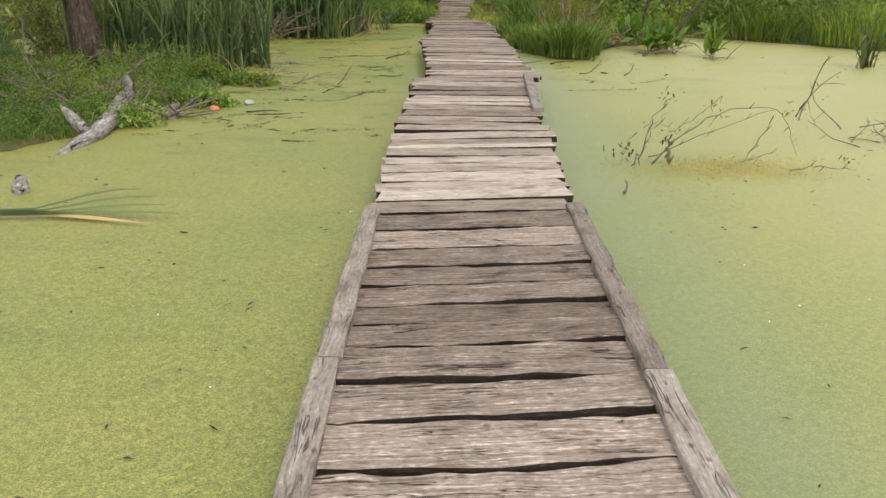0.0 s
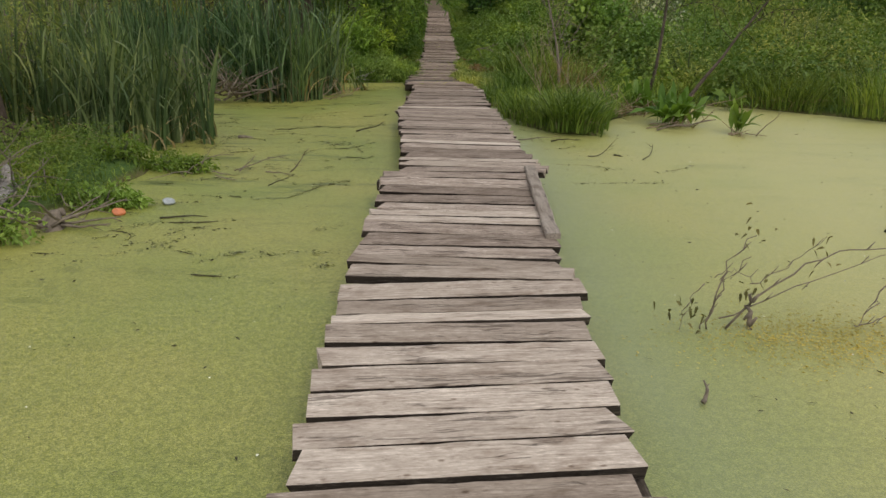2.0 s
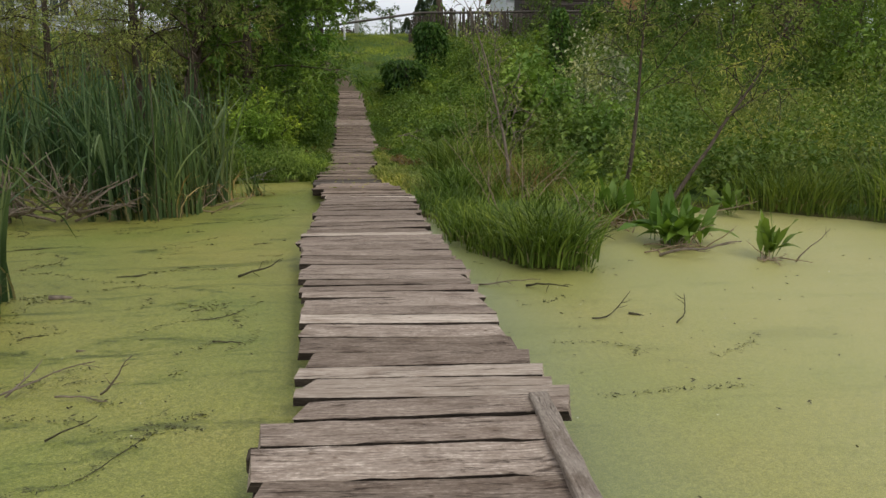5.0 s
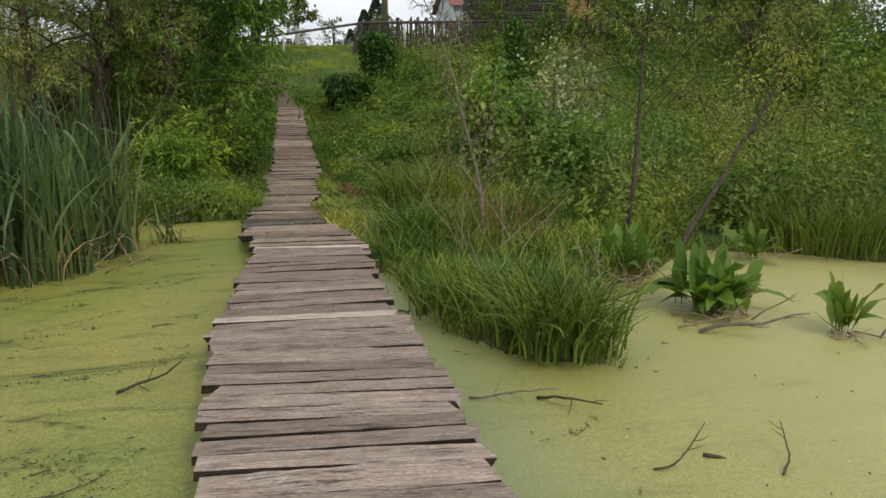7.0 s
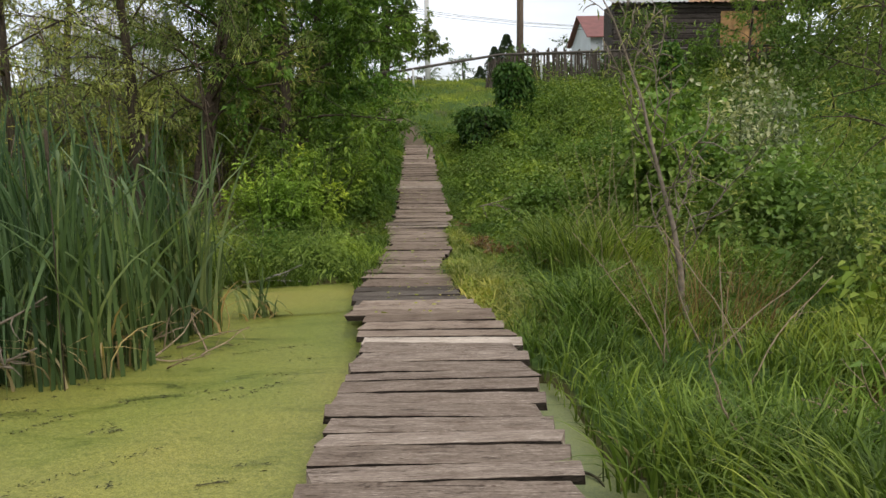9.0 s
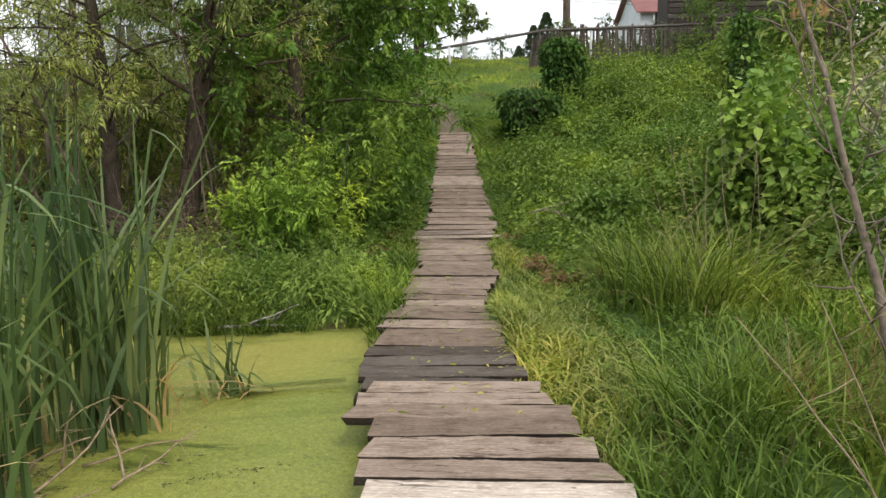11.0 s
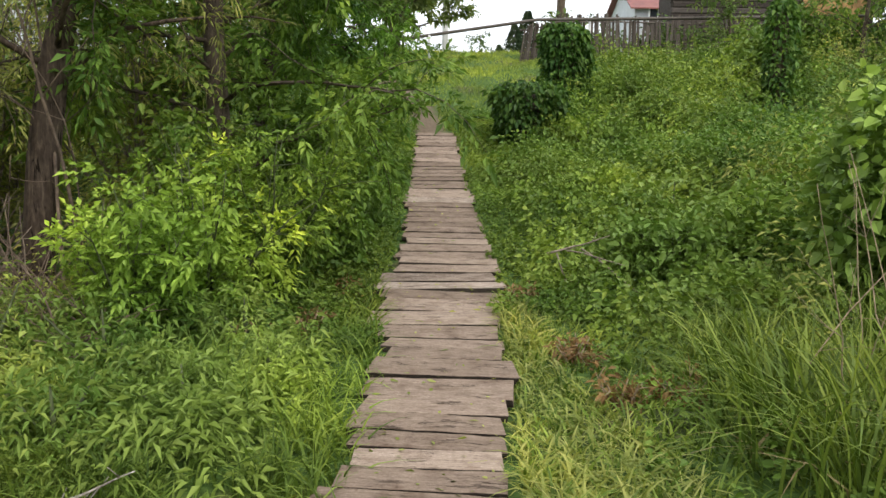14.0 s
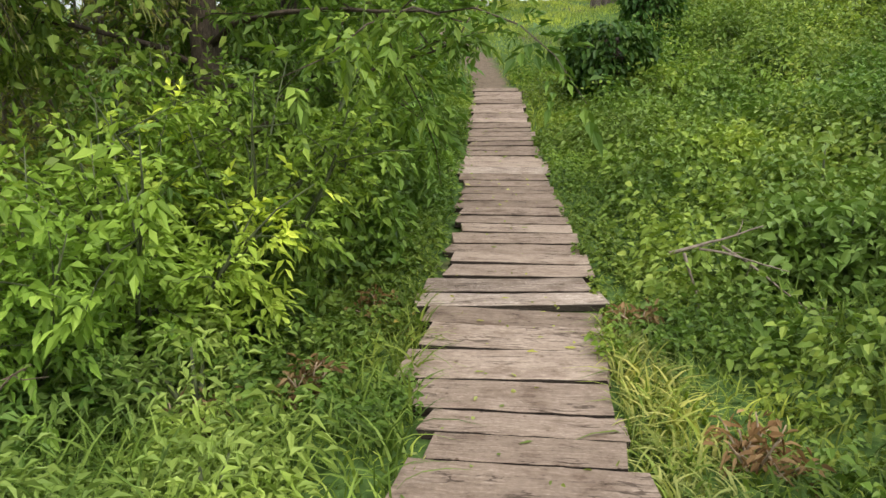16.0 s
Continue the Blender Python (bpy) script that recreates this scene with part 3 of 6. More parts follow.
def grid_object(name, xs, ys, zfun, mat, kind, label, category):
    gx, gy = np.meshgrid(xs, ys)
    v = np.stack([gx, gy, zfun(gx, gy)], -1).reshape(-1, 3)
    w = len(xs)
    i, j = np.meshgrid(np.arange(len(xs) - 1), np.arange(len(ys) - 1))
    a = (j * w + i).ravel()
    f = np.concatenate([np.stack([a, a + 1, a + w + 1], 1), np.stack([a, a + w + 1, a + w], 1)])
    b = Build()
    b.add(v, f)
    return tagged(b.make(name, mat, smooth=True), label, category, kind=kind)


grid_object("ground", spread_axis(-12, 16, 0.22, 1500), spread_axis(-6, 52, 0.22, 1500), height, M_GROUND, "structure",
            "dark earth and green turf rising to a low hill", "ground")
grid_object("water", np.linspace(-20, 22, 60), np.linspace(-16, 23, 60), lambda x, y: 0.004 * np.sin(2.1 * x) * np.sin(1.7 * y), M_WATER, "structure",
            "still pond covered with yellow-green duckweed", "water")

# ---- boardwalk ----


def plank_mesh(seed, mat, depth_rough=0.03):
    """A worn plank one metre long and wide, four centimetres thick, with uneven edges."""
    r = np.random.RandomState(seed)
    n = 15
    xs = np.linspace(-0.5, 0.5, n)
    straight = {M_PALE: 0.35, M_PATH: 0.45, M_OLD: 1.25}.get(mat, 0.8)

    def edge():
        wave = 0.022 * r.randn() * np.sin(xs * 6 + 6 * r.rand()) + 0.014 * r.randn() * np.sin(xs * 17 + 6 * r.rand())
        return straight * (wave + 0.6 * depth_rough * r.randn(n)) + 0.035 * r.randn() * xs
    lo, hi = -0.485 + edge(), 0.485 + edge()
    sag = 0.004 * r.randn() * np.sin(xs * 3 + r.rand() * 6)
    rows = []
    for i in range(n):
        x = xs[i] + (0.012 * r.randn() if i in (0, n - 1) else 0)
        z = sag[i]
        skew_end = 0.012 * r.randn() if i in (0, n - 1) else 0
        rows += [(x, lo[i] + 0.03, -0.035), (x - skew_end, lo[i], 0.0165 + z), (x - skew_end, lo[i] + 0.02, 0.02 + z), (x + skew_end, hi[i] - 0.02, 0.02 + z + 0.0015 * r.randn()), (x + skew_end, hi[i], 0.0165 + z), (x, hi[i] - 0.03, -0.035)]
    b, tris = Build(), []
    for i in range(n - 1):
        for k in range(6):
            a, c = i * 6 + k, i * 6 + (k + 1) % 6
            tris += [(a, c, c + 6), (a, c + 6, a + 6)]
    for s, flip in ((0, False), ((n - 1) * 6, True)):
        for k in range(1, 5):
            t = (s, s + k + 1, s + k)
            tris.append(t[::-1] if flip else t)
    b.add(rows, tris)
    me = b.mesh("plank", mat)
    # sides and underside carry the gaps' shade as a darker colour
    me.materials.append(M_EDGESHADE)
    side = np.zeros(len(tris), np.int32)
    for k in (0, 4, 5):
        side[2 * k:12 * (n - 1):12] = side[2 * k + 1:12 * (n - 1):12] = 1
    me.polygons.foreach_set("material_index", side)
    return me


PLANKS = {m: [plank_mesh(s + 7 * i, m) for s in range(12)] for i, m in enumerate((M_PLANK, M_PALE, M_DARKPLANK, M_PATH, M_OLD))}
prng = np.random.RandomState(5)


def lay(parent, edges, left, right, z, skew, mat, gap=0.024, odd=None, wild=0.01):
    """Planks between one edge and the next; left and right: end x at the first and last edge; odd: index -> (left, right, material)."""
    y0, y1 = edges[0], edges[-1]
    for i, (a, c) in enumerate(zip(edges[:-1], edges[1:])):
        s = ((a + c) / 2 - y0) / (y1 - y0)
        xl = left[0] + (left[1] - left[0]) * s + wild * prng.randn()
        xr = right[0] + (right[1] - right[0]) * s + wild * prng.randn()
        m = mat
        if odd and i in odd:
            o = odd[i]
            xl, xr, m = (xl if o[0] is None else o[0]), (xr if o[1] is None else o[1]), (o[2] or mat)
        zz = z((a + c) / 2) if callable(z) else z
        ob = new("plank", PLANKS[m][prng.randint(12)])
        ob.parent = parent
        slope = 0.0
        if callable(z):
            slope = math.degrees(math.atan2(z(c) - z(a), c - a))
        ob.matrix_basis = pose((xl + xr) / 2, (a + c) / 2, zz + 0.004 * prng.randn(), slope + 1.2 * prng.randn(), 0.5 * prng.randn(),
                               math.degrees(math.atan(skew + 0.012 * prng.randn()))) @ Matrix.Diagonal(((xr - xl) * (1 if prng.rand() > 0.5 else -1), c - a - gap * (0.2 + 0.85 * prng.rand()), 1, 1))


boardwalk = empty("boardwalk", (0, 0, 0), "narrow grey weathered plank boardwalk over the pond", "boardwalk")
lay(boardwalk, [-3.2, -2.95, -2.7, -2.45, -2.2, -1.95, -1.7, -1.45, -1.2, -0.95, -0.7, -0.45, -0.2, 0.05, 0.3, 0.55, 0.8, 1.05, 1.28, 1.5, 1.75, 2.01, 2.28, 2.55, 2.81, 3.04, 3.22, 3.44, 3.67, 3.94, 4.22],
    (-0.46, -0.46), (0.80, 0.80), 0.25, 0.072, M_OLD, 0.026)
lay(boardwalk, [4.22, 4.51, 4.75, 5.0, 5.21, 5.44, 5.66, 5.88, 6.14, 6.28, 6.49, 6.79], (-0.46, -0.44), (0.79, 0.92), 0.265, 0.095, M_PALE, 0.032,
    {0: (-0.44, 0.76, M_PLANK), 1: (-0.46, 0.77, None), 10: (-0.45, 0.97, None)})
lay(boardwalk, [6.80, 7.04, 7.2, 7.44, 7.72, 8.0, 8.19, 8.37, 8.62, 8.93, 9.24, 9.55, 9.82], (-0.44, -0.33), (0.93, 1.10), 0.27, -0.055, M_PLANK, 0.027,
    {0: (-0.42, 0.93, M_PALE), 1: (-0.44, 0.95, M_PALE), 5: (None, None, M_PALE), 6: (None, None, M_PALE)})
lay(boardwalk, [9.83, 10.08, 10.22, 10.36, 10.58, 10.8, 11.1, 11.38, 11.6, 11.8, 12.04, 12.23, 12.42, 12.6, 12.77, 12.97, 13.16, 13.35, 13.53, 13.8, 14.05, 14.25],
    (-0.17, -0.38), (1.17, 1.12), 0.275, -0.095, M_PLANK, 0.025,
    {0: (-0.2, 1.2, None), 1: (-0.24, 1.26, M_PALE), 2: (-0.18, 1.2, M_PALE), 3: (None, None, M_PALE), 7: (None, None, M_PALE)}, wild=0.018)
lay(boardwalk, [14.25, 14.54, 14.69, 14.97, 15.15, 15.41, 15.59, 15.82, 16.04, 16.28, 16.51, 16.7, 16.93, 17.2, 17.48], (-0.37, -0.19), (1.06, 1.07), 0.27, -0.035, M_PLANK, 0.024,
    {0: (-0.42, 1.1, None), 1: (-0.38, 1.0, M_PALE)}, wild=0.018)
lay(boardwalk, [17.48, 17.76, 18.0, 18.28, 18.55, 18.78, 19.0, 19.22], (-0.19, -0.3), (1.14, 0.84), 0.235, -0.06, M_PATH, 0.024,
    {0: (-0.19, 1.12, M_PALE), 4: (-0.37, 0.95, None), 5: (-0.36, 0.86, None)}, wild=0.018)


def kerb(x0, y0, x1, y1, width, z, label):
    """A kerb board lying along the deck's edge."""
    r = np.random.RandomState(int(abs(x0 * 100 + y0 * 10)) + 3)
    n = 16
    rows = []
    for i in range(n + 1):
        s = i / n
        x, y = x0 + (x1 - x0) * s + 0.004 * r.randn(), y0 + (y1 - y0) * s
        w = width / 2 * (1 + 0.03 * r.randn())
        rows += [(x - w, y, z), (x - w, y, z + 0.034), (x - w + 0.008, y, z + 0.042), (x + w - 0.008, y, z + 0.042), (x + w, y, z + 0.034), (x + w, y, z)]
    tris = []
    for i in range(n):
        for k in range(6):
            a, c = i * 6 + k, i * 6 + (k + 1) % 6
            tris += [(a, a + 6, c + 6), (a, c + 6, c)]
    for s in (0, n * 6):
        for k in range(1, 5):
            tris.append((s, s + k, s + k + 1) if s == 0 else (s, s + k + 1, s + k))
    b = Build()
    b.add(rows, tris)
    b.make("kerb_board", M_RAIL, boardwalk, label)


kerb(-0.43, -3.2, -0.44, 2.64, 0.1, 0.262, "long grey kerb board")
kerb(-0.44, 2.65, -0.435, 4.5, 0.1, 0.262, "long grey kerb board")
kerb(0.80, -3.2, 0.80, 2.55, 0.108, 0.264, "long grey kerb board with splintered edge")
kerb(0.80, 2.56, 0.815, 4.62, 0.1, 0.262, "long grey kerb board")
kerb(0.93, 7.60, 1.06, 9.98, 0.105, 0.293, "short loose kerb board")
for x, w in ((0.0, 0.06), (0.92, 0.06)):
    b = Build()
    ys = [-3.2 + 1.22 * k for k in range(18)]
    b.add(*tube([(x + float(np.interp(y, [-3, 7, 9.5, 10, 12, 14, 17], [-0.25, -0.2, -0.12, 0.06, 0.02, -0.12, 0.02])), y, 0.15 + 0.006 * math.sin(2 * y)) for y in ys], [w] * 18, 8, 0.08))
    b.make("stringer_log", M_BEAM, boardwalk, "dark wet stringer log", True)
# unseen dark boards added below the planks so that the gaps look black
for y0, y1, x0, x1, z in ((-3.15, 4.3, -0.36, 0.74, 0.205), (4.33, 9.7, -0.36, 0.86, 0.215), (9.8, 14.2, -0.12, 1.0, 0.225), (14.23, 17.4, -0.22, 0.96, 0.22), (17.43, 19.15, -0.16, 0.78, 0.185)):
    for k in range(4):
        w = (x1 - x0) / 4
        part("bearer_board", box_bm(x0 + k * w, x0 + k * w + w - 0.012, y0, y1, z - 0.04, z - 0.004 * (k % 2), 0.005), M_BEAM, boardwalk, "dark backing board added under the planks to darken the gaps")
for y in (-2.0, 1.0, 4.4, 7.2, 9.7, 12.4, 14.2, 16.9):
    for x in (-0.05 + 0.01 * y if y > 5 else -0.2, 0.78):
        b = Build()
        b.add(*tube([(x, y, -0.6), (x + 0.02, y, -0.1), (x, y, 0.12)], [0.07, 0.065, 0.06], 8, 0.08))
        b.make("support_post", M_BEAM, boardwalk, "dark wet support post", True)
for x0, x1, y, z in ((-0.42, 0.5, 9.66, 0.2), (-0.42, 0.7, 19.27, 0.1), (-0.3, 0.95, 14.3, 0.19)):
    part("cross_beam", box_bm(x0, x1, y - 0.06, y + 0.06, z - 0.05, z + 0.04, 0.012), M_BEAM, boardwalk)

plank_path = empty("plank_path", (0, 20, 0.1), "trodden brown plank path laid on the earth", "path")
plank_path.matrix_world = Matrix.Identity(4)


def path_z(y):
    return max(0.165, float(np.interp(y, *PROFILE)) + 0.045)


lay(plank_path, [19.24, 19.5, 19.76, 20.02, 20.24], (-0.38, -0.4), (0.76, 0.72), 0.165, -0.02, M_DARKPLANK, 0.012, wild=0.05)
lay(plank_path, [20.25, 20.55, 20.79, 21.08, 21.35, 21.6, 21.84, 22.06, 22.32, 22.6, 22.98, 23.38, 23.64, 23.89, 24.29, 24.77, 25.2, 25.58], (-0.36, -0.22), (0.68, 0.98), path_z, -0.09, M_PATH, 0.018,
    {3: (-0.34, 0.62, None), 4: (-0.24, 0.6, None), 5: (-0.2, 0.6, None), 6: (-0.2, 0.64, None), 7: (-0.24, 0.66, None), 8: (-0.18, 0.7, None), 9: (-0.2, 0.78, None), 10: (-0.2, 0.82, None),
     11: (-0.08, 0.78, None), 12: (-0.1, 0.82, None), 13: (-0.2, 0.8, None), 14: (-0.3, 0.86, None), 15: (-0.2, 0.95, None)})
lay(plank_path, [25.6, 25.98, 26.28], (-0.36, -0.24), (1.03, 0.99), path_z, 0.02, M_PLANK, 0.018, wild=0.01)
lay(plank_path, [26.3 + 0.272 * k for k in range(31)], (-0.09, 0.02), (1.0, 0.82), path_z, -0.08, M_PATH, 0.018, {12: (-0.2, 1.0, M_PLANK), 13: (-0.14, 0.98, None)}, wild=0.028)


def scatter(n, x0, x1, y0, y1, rng):
    return rng.uniform(x0, x1, n), rng.uniform(y0, y1, n)


def on_path(x, y, margin=0.0):
    """True where the boards or the trail lie."""
    lo = np.interp(y, [0, 17.4, 19.3, 20.5, 21.4, 25, 26, 34.6], [-0.6, -0.35, -0.36, -0.36, -0.12, -0.2, -0.3, 0.0])
    hi = np.interp(y, [0, 17.4, 19.3, 20.5, 21.4, 25, 26, 34.6], [1.2, 1.15, 0.75, 0.68, 0.6, 0.85, 1.0, 0.82])
    tx = np.interp(y, [34, 36, 39, 43, 48, 60], [0.42, 0.2, -0.5, -1.2, -1.0, 0.5])
    return np.where(y < 34.7, (x > lo - margin) & (x < hi + margin), np.abs(x - tx) < 0.33 + margin)



# ---- vegetation ----


def wander(start, way, length, n, bend, rng, droop=0.0):
    p, d = np.array(start, float), unit(np.array(way, float))
    pts = [p.copy()]
    for i in range(n):
        d = unit(d + bend * rng.randn(3) + np.array([0, 0, -droop / n]))
        p = p + d * length / n
        pts.append(p.copy())
    return np.array(pts)


def leaves_along(build, line, count, length, width, rng, style, spread=0.05):
    s = rng.rand(count) * 0.92 + 0.08
    idx = s * (len(line) - 1)
    i = np.minimum(idx.astype(int), len(line) - 2)
    f = (idx - i)[:, None]
    base = line[i] * (1 - f) + line[i + 1] * f
    along = unit(line[i + 1] - line[i])
    out = unit(rng.randn(count, 3))
    way = along * (0.7 if style == "narrow" else 0.45) + out * 0.8
    way[:, 2] -= 0.15
    L = length * (0.65 + 0.7 * rng.rand(count))
    base = base + out * spread * rng.rand(count)[:, None]
    if style == "trifoliate":
        w0 = unit(way)
        sd = unit(np.cross(w0, unit(rng.randn(count, 3) * 0.4 + np.array([0, 0, 1.0]))))
        for at, k, big in ((0.35, -1, 0.62), (0.35, 1, 0.62), (0.7, -0.8, 0.6), (0.7, 0.8, 0.6), (0.95, 0, 0.8)):
            leaf_set(build, base + w0 * (L * at)[:, None], w0 + sd * 0.95 * k, L * big * 0.9, L * 0.29, 0.18, False, rng)
    else:
        leaf_set(build, base, way, L, width * (0.7 + 0.6 * rng.rand(count)), 0.3, style == "broad", rng)


def tree(name, base, tall, trunk_r, lean, limbs, reach, leaves, leaf, mat, bark, label, category="tree", start=0.25, up=0.5, rng=None, twigs=7, droop=0.5, style="narrow", group=""):
    """A trunk, its limbs and twigs, and a crown of single leaves. leaf: (length, width)."""
    rng = rng or RNG
    x, y = base
    z = h1(x, y)
    thing = empty(name, (x, y, z), label, category, group)
    trunk, branches, crown = Build(), Build(), Build()
    tl = wander((0, 0, -0.25), (lean[0], lean[1], 1), tall, 9, 0.06, rng)
    trunk.add(*tube(tl, np.linspace(trunk_r * 1.15, trunk_r * 0.18, 10), 8, 0.12, rng))
    for k in range(4):
        a = k * 1.57 + rng.rand()
        trunk.add(*tube([(0, 0, 0.25), (trunk_r * 1.6 * math.cos(a), trunk_r * 1.6 * math.sin(a), 0.02), (trunk_r * 3 * math.cos(a), trunk_r * 3 * math.sin(a), -0.2)], [trunk_r * 0.5, trunk_r * 0.42, trunk_r * 0.15], 5, 0.1, rng))
    per = max(1, leaves // (limbs * (twigs + 1)))
    for k in range(limbs):
        s = start + (0.97 - start) * (k + rng.rand()) / limbs
        i = s * 9
        j = min(int(i), 8)
        p = tl[j] + (tl[j + 1] - tl[j]) * (i - j)
        a = k * 2.4 + rng.rand() * 0.9
        L = reach * (1.1 - 0.55 * s) * (0.7 + 0.5 * rng.rand())
        line = wander(p, (math.cos(a), math.sin(a), up + 0.5 * rng.rand()), L, 6, 0.16, rng, droop)
        branches.add(*tube(line, np.linspace(trunk_r * 0.24 * (1.1 - s * 0.6), 0.005, 7), 5, 0.1, rng))
        leaves_along(crown, line[3:], per, leaf[0], leaf[1], rng, style, 0.12)
        for q in range(twigs):
            w = 0.22 + 0.75 * (q + rng.rand()) / twigs
            ii = w * 6
            jj = min(int(ii), 5)
            pp = line[jj] + (line[jj + 1] - line[jj]) * (ii - jj)
            tw = wander(pp, unit(line[jj + 1] - line[jj]) * 0.6 + rng.randn(3) * 0.7 + np.array([0, 0, 0.25]), L * (0.22 + 0.28 * rng.rand()), 4, 0.2, rng, droop)
            branches.add(*tube(tw, np.linspace(0.009, 0.003, 5), 3, 0, rng))
            leaves_along(crown, tw, per, leaf[0], leaf[1], rng, style, 0.1)
    trunk.make("trunk", bark, thing, "", True)
    branches.make("branchwork", bark, thing, "", True)
    crown.make("crown", mat, thing)
    return thing


def bush(name, base, tall, wide, stems, leaves, leaf, mat, stem_mat, label, category="bush", style="broad", rng=None, twigs=4, droop=0.4, group="", lean=(0, 0), up=0.0, z=None):
    """Stems that fan out from one root, twigs on them, and single leaves."""
    rng = rng or RNG
    x, y = base
    thing = empty(name, (x, y, h1(x, y) if z is None else z), label, category, group)
    wood, crown = Build(), Build()
    per = max(1, leaves // (stems * (twigs + 1)))
    for k in range(stems):
        a = k * 2.4 + rng.rand()
        o = wide * (0.15 + 0.85 * rng.rand()) / max(tall, 0.1)
        L = tall * (0.65 + 0.4 * rng.rand()) * math.sqrt(1 + 0.4 * o * o)
        r0 = 0.16 * wide * rng.rand()
        line = wander((r0 * math.cos(a), r0 * math.sin(a), -0.08), (o * math.cos(a) + lean[0], o * math.sin(a) + lean[1], 1 + up), L, 6, 0.1, rng, droop)
        wood.add(*tube(line, np.linspace(0.012 + 0.004 * tall, 0.003, 7), 4, 0, rng))
        leaves_along(crown, line[1:], per, leaf[0], leaf[1], rng, style, 0.08)
        for q in range(twigs):
            w = 0.2 + 0.78 * (q + rng.rand()) / twigs
            jj = min(int(w * 6), 5)
            tw = wander(line[jj], unit(line[jj + 1] - line[jj]) * 0.6 + rng.randn(3) * 0.75, L * (0.18 + 0.2 * rng.rand()), 3, 0.2, rng, droop)
            wood.add(*tube(tw, np.linspace(0.006, 0.002, 4), 3, 0, rng))
            leaves_along(crown, tw, per, leaf[0], leaf[1], rng, style, 0.08)
    wood.make("stalk", stem_mat, thing, "", True)
    crown.make("foliage", mat, thing)
    return thing


def cattails(base, wide, count, tall, label, rng, deep=None, dry=0.3, heads=0):
    """A stand of cattails: tall strap leaves, withered ones low down, brown heads."""
    x, y = base
    thing = empty("cattail_stand", (x, y, max(-0.02, h1(x, y))), label, "cattails", "cattail stands")
    green, old, stems = Build(), Build(), Build()
    deep = deep or wide
    count = int(count * 0.58)
    clumps = max(3, count // 7)
    cx, cy = rng.uniform(-wide, wide, clumps), rng.uniform(-deep, deep, clumps)
    pick = rng.randint(0, clumps, count)
    b = np.stack([cx[pick] + 0.05 * rng.randn(count), cy[pick] + 0.05 * rng.randn(count), np.full(count, -0.1)], 1)
    away = np.stack([rng.randn(count), rng.randn(count), np.zeros(count)], 1)
    blade_set(green, b, away, tall * (0.65 + 0.6 * rng.rand(count)), 0.026 + 0.026 * rng.rand(count), 0.06 + 0.55 * rng.rand(count) ** 2, 7, rng)
    nk = max(3, count // 3)
    pick = rng.randint(0, clumps, nk)
    b = np.stack([cx[pick] + 0.06 * rng.randn(nk), cy[pick] + 0.06 * rng.randn(nk), np.full(nk, -0.1)], 1)
    kinked_set(green, b, rng.randn(nk, 3), tall * (0.6 + 0.55 * rng.rand(nk)), 0.03 + 0.026 * rng.rand(nk), 0.5 + 0.38 * rng.rand(nk), rng)
    nd = int(count * dry) + 2
    pick = rng.randint(0, clumps, nd)
    b = np.stack([cx[pick] + 0.08 * rng.randn(nd), cy[pick] + 0.08 * rng.randn(nd), np.full(nd, -0.02)], 1)
    blade_set(old, b, rng.randn(nd, 3), tall * (0.25 + 0.25 * rng.rand(nd)), 0.02 + 0.01 * rng.rand(nd), 0.5 + 0.6 * rng.rand(nd), 5, rng)
    green.make("foliage", M_REED, thing)
    old.make("withered_foliage", M_DRYREED, thing, "straw-coloured withered leaves")
    for k in range(heads):
        px, py = rng.uniform(-wide, wide), rng.uniform(-deep, deep)
        hb = Build()
        hb.add(*tube([(px, py, 0), (px + 0.03, py, tall * 0.8)], [0.006, 0.005], 4))
        hb.add(*tube([(px + 0.03, py, tall * 0.8), (px + 0.03, py, tall * 0.81), (px + 0.035, py, tall * 0.9), (px + 0.035, py, tall * 0.91)], [0.006, 0.014, 0.014, 0.004], 6))
        hb.make("seed_head", M_BARK, thing, "brown seed head", True)
    return thing


def tuft(name, base, wide, count, tall, mat, label, rng, bend=0.5, width=0.009, group="", deep=None):
    x, y = base
    thing = empty(name, (x, y, max(0.0, h1(x, y))), label, "grass", group)
    b = Build()
    a, r = rng.rand(count) * 6.283, np.sqrt(rng.rand(count)) * wide * (0.8 + 0.5 * rng.rand(count))
    px, py = r * np.cos(a), r * np.sin(a) * ((deep or wide) / wide)
    base3 = np.stack([px, py, np.full(count, -0.05)], 1)
    way = np.stack([px + 0.8 * wide * rng.randn(count), py + 0.8 * wide * rng.randn(count), np.zeros(count)], 1)
    blade_set(b, base3, way, tall * (0.55 + 0.5 * rng.rand(count)), width * (0.7 + 0.6 * rng.rand(count)), bend * (0.4 + 0.9 * rng.rand(count)), 5, rng)
    b.make("foliage", mat, thing)
    old, k = Build(), max(6, count // 9)
    a, r = rng.rand(k) * 6.283, np.sqrt(rng.rand(k)) * wide
    base3 = np.stack([r * np.cos(a), r * np.sin(a) * ((deep or wide) / wide), np.full(k, -0.03)], 1)
    blade_set(old, base3, rng.randn(k, 3), tall * (0.3 + 0.3 * rng.rand(k)), width, 0.9 + 0.4 * rng.rand(k), 4, rng)
    old.make("withered_foliage", M_DRYREED, thing, "straw-coloured withered blades at the base")
    return thing


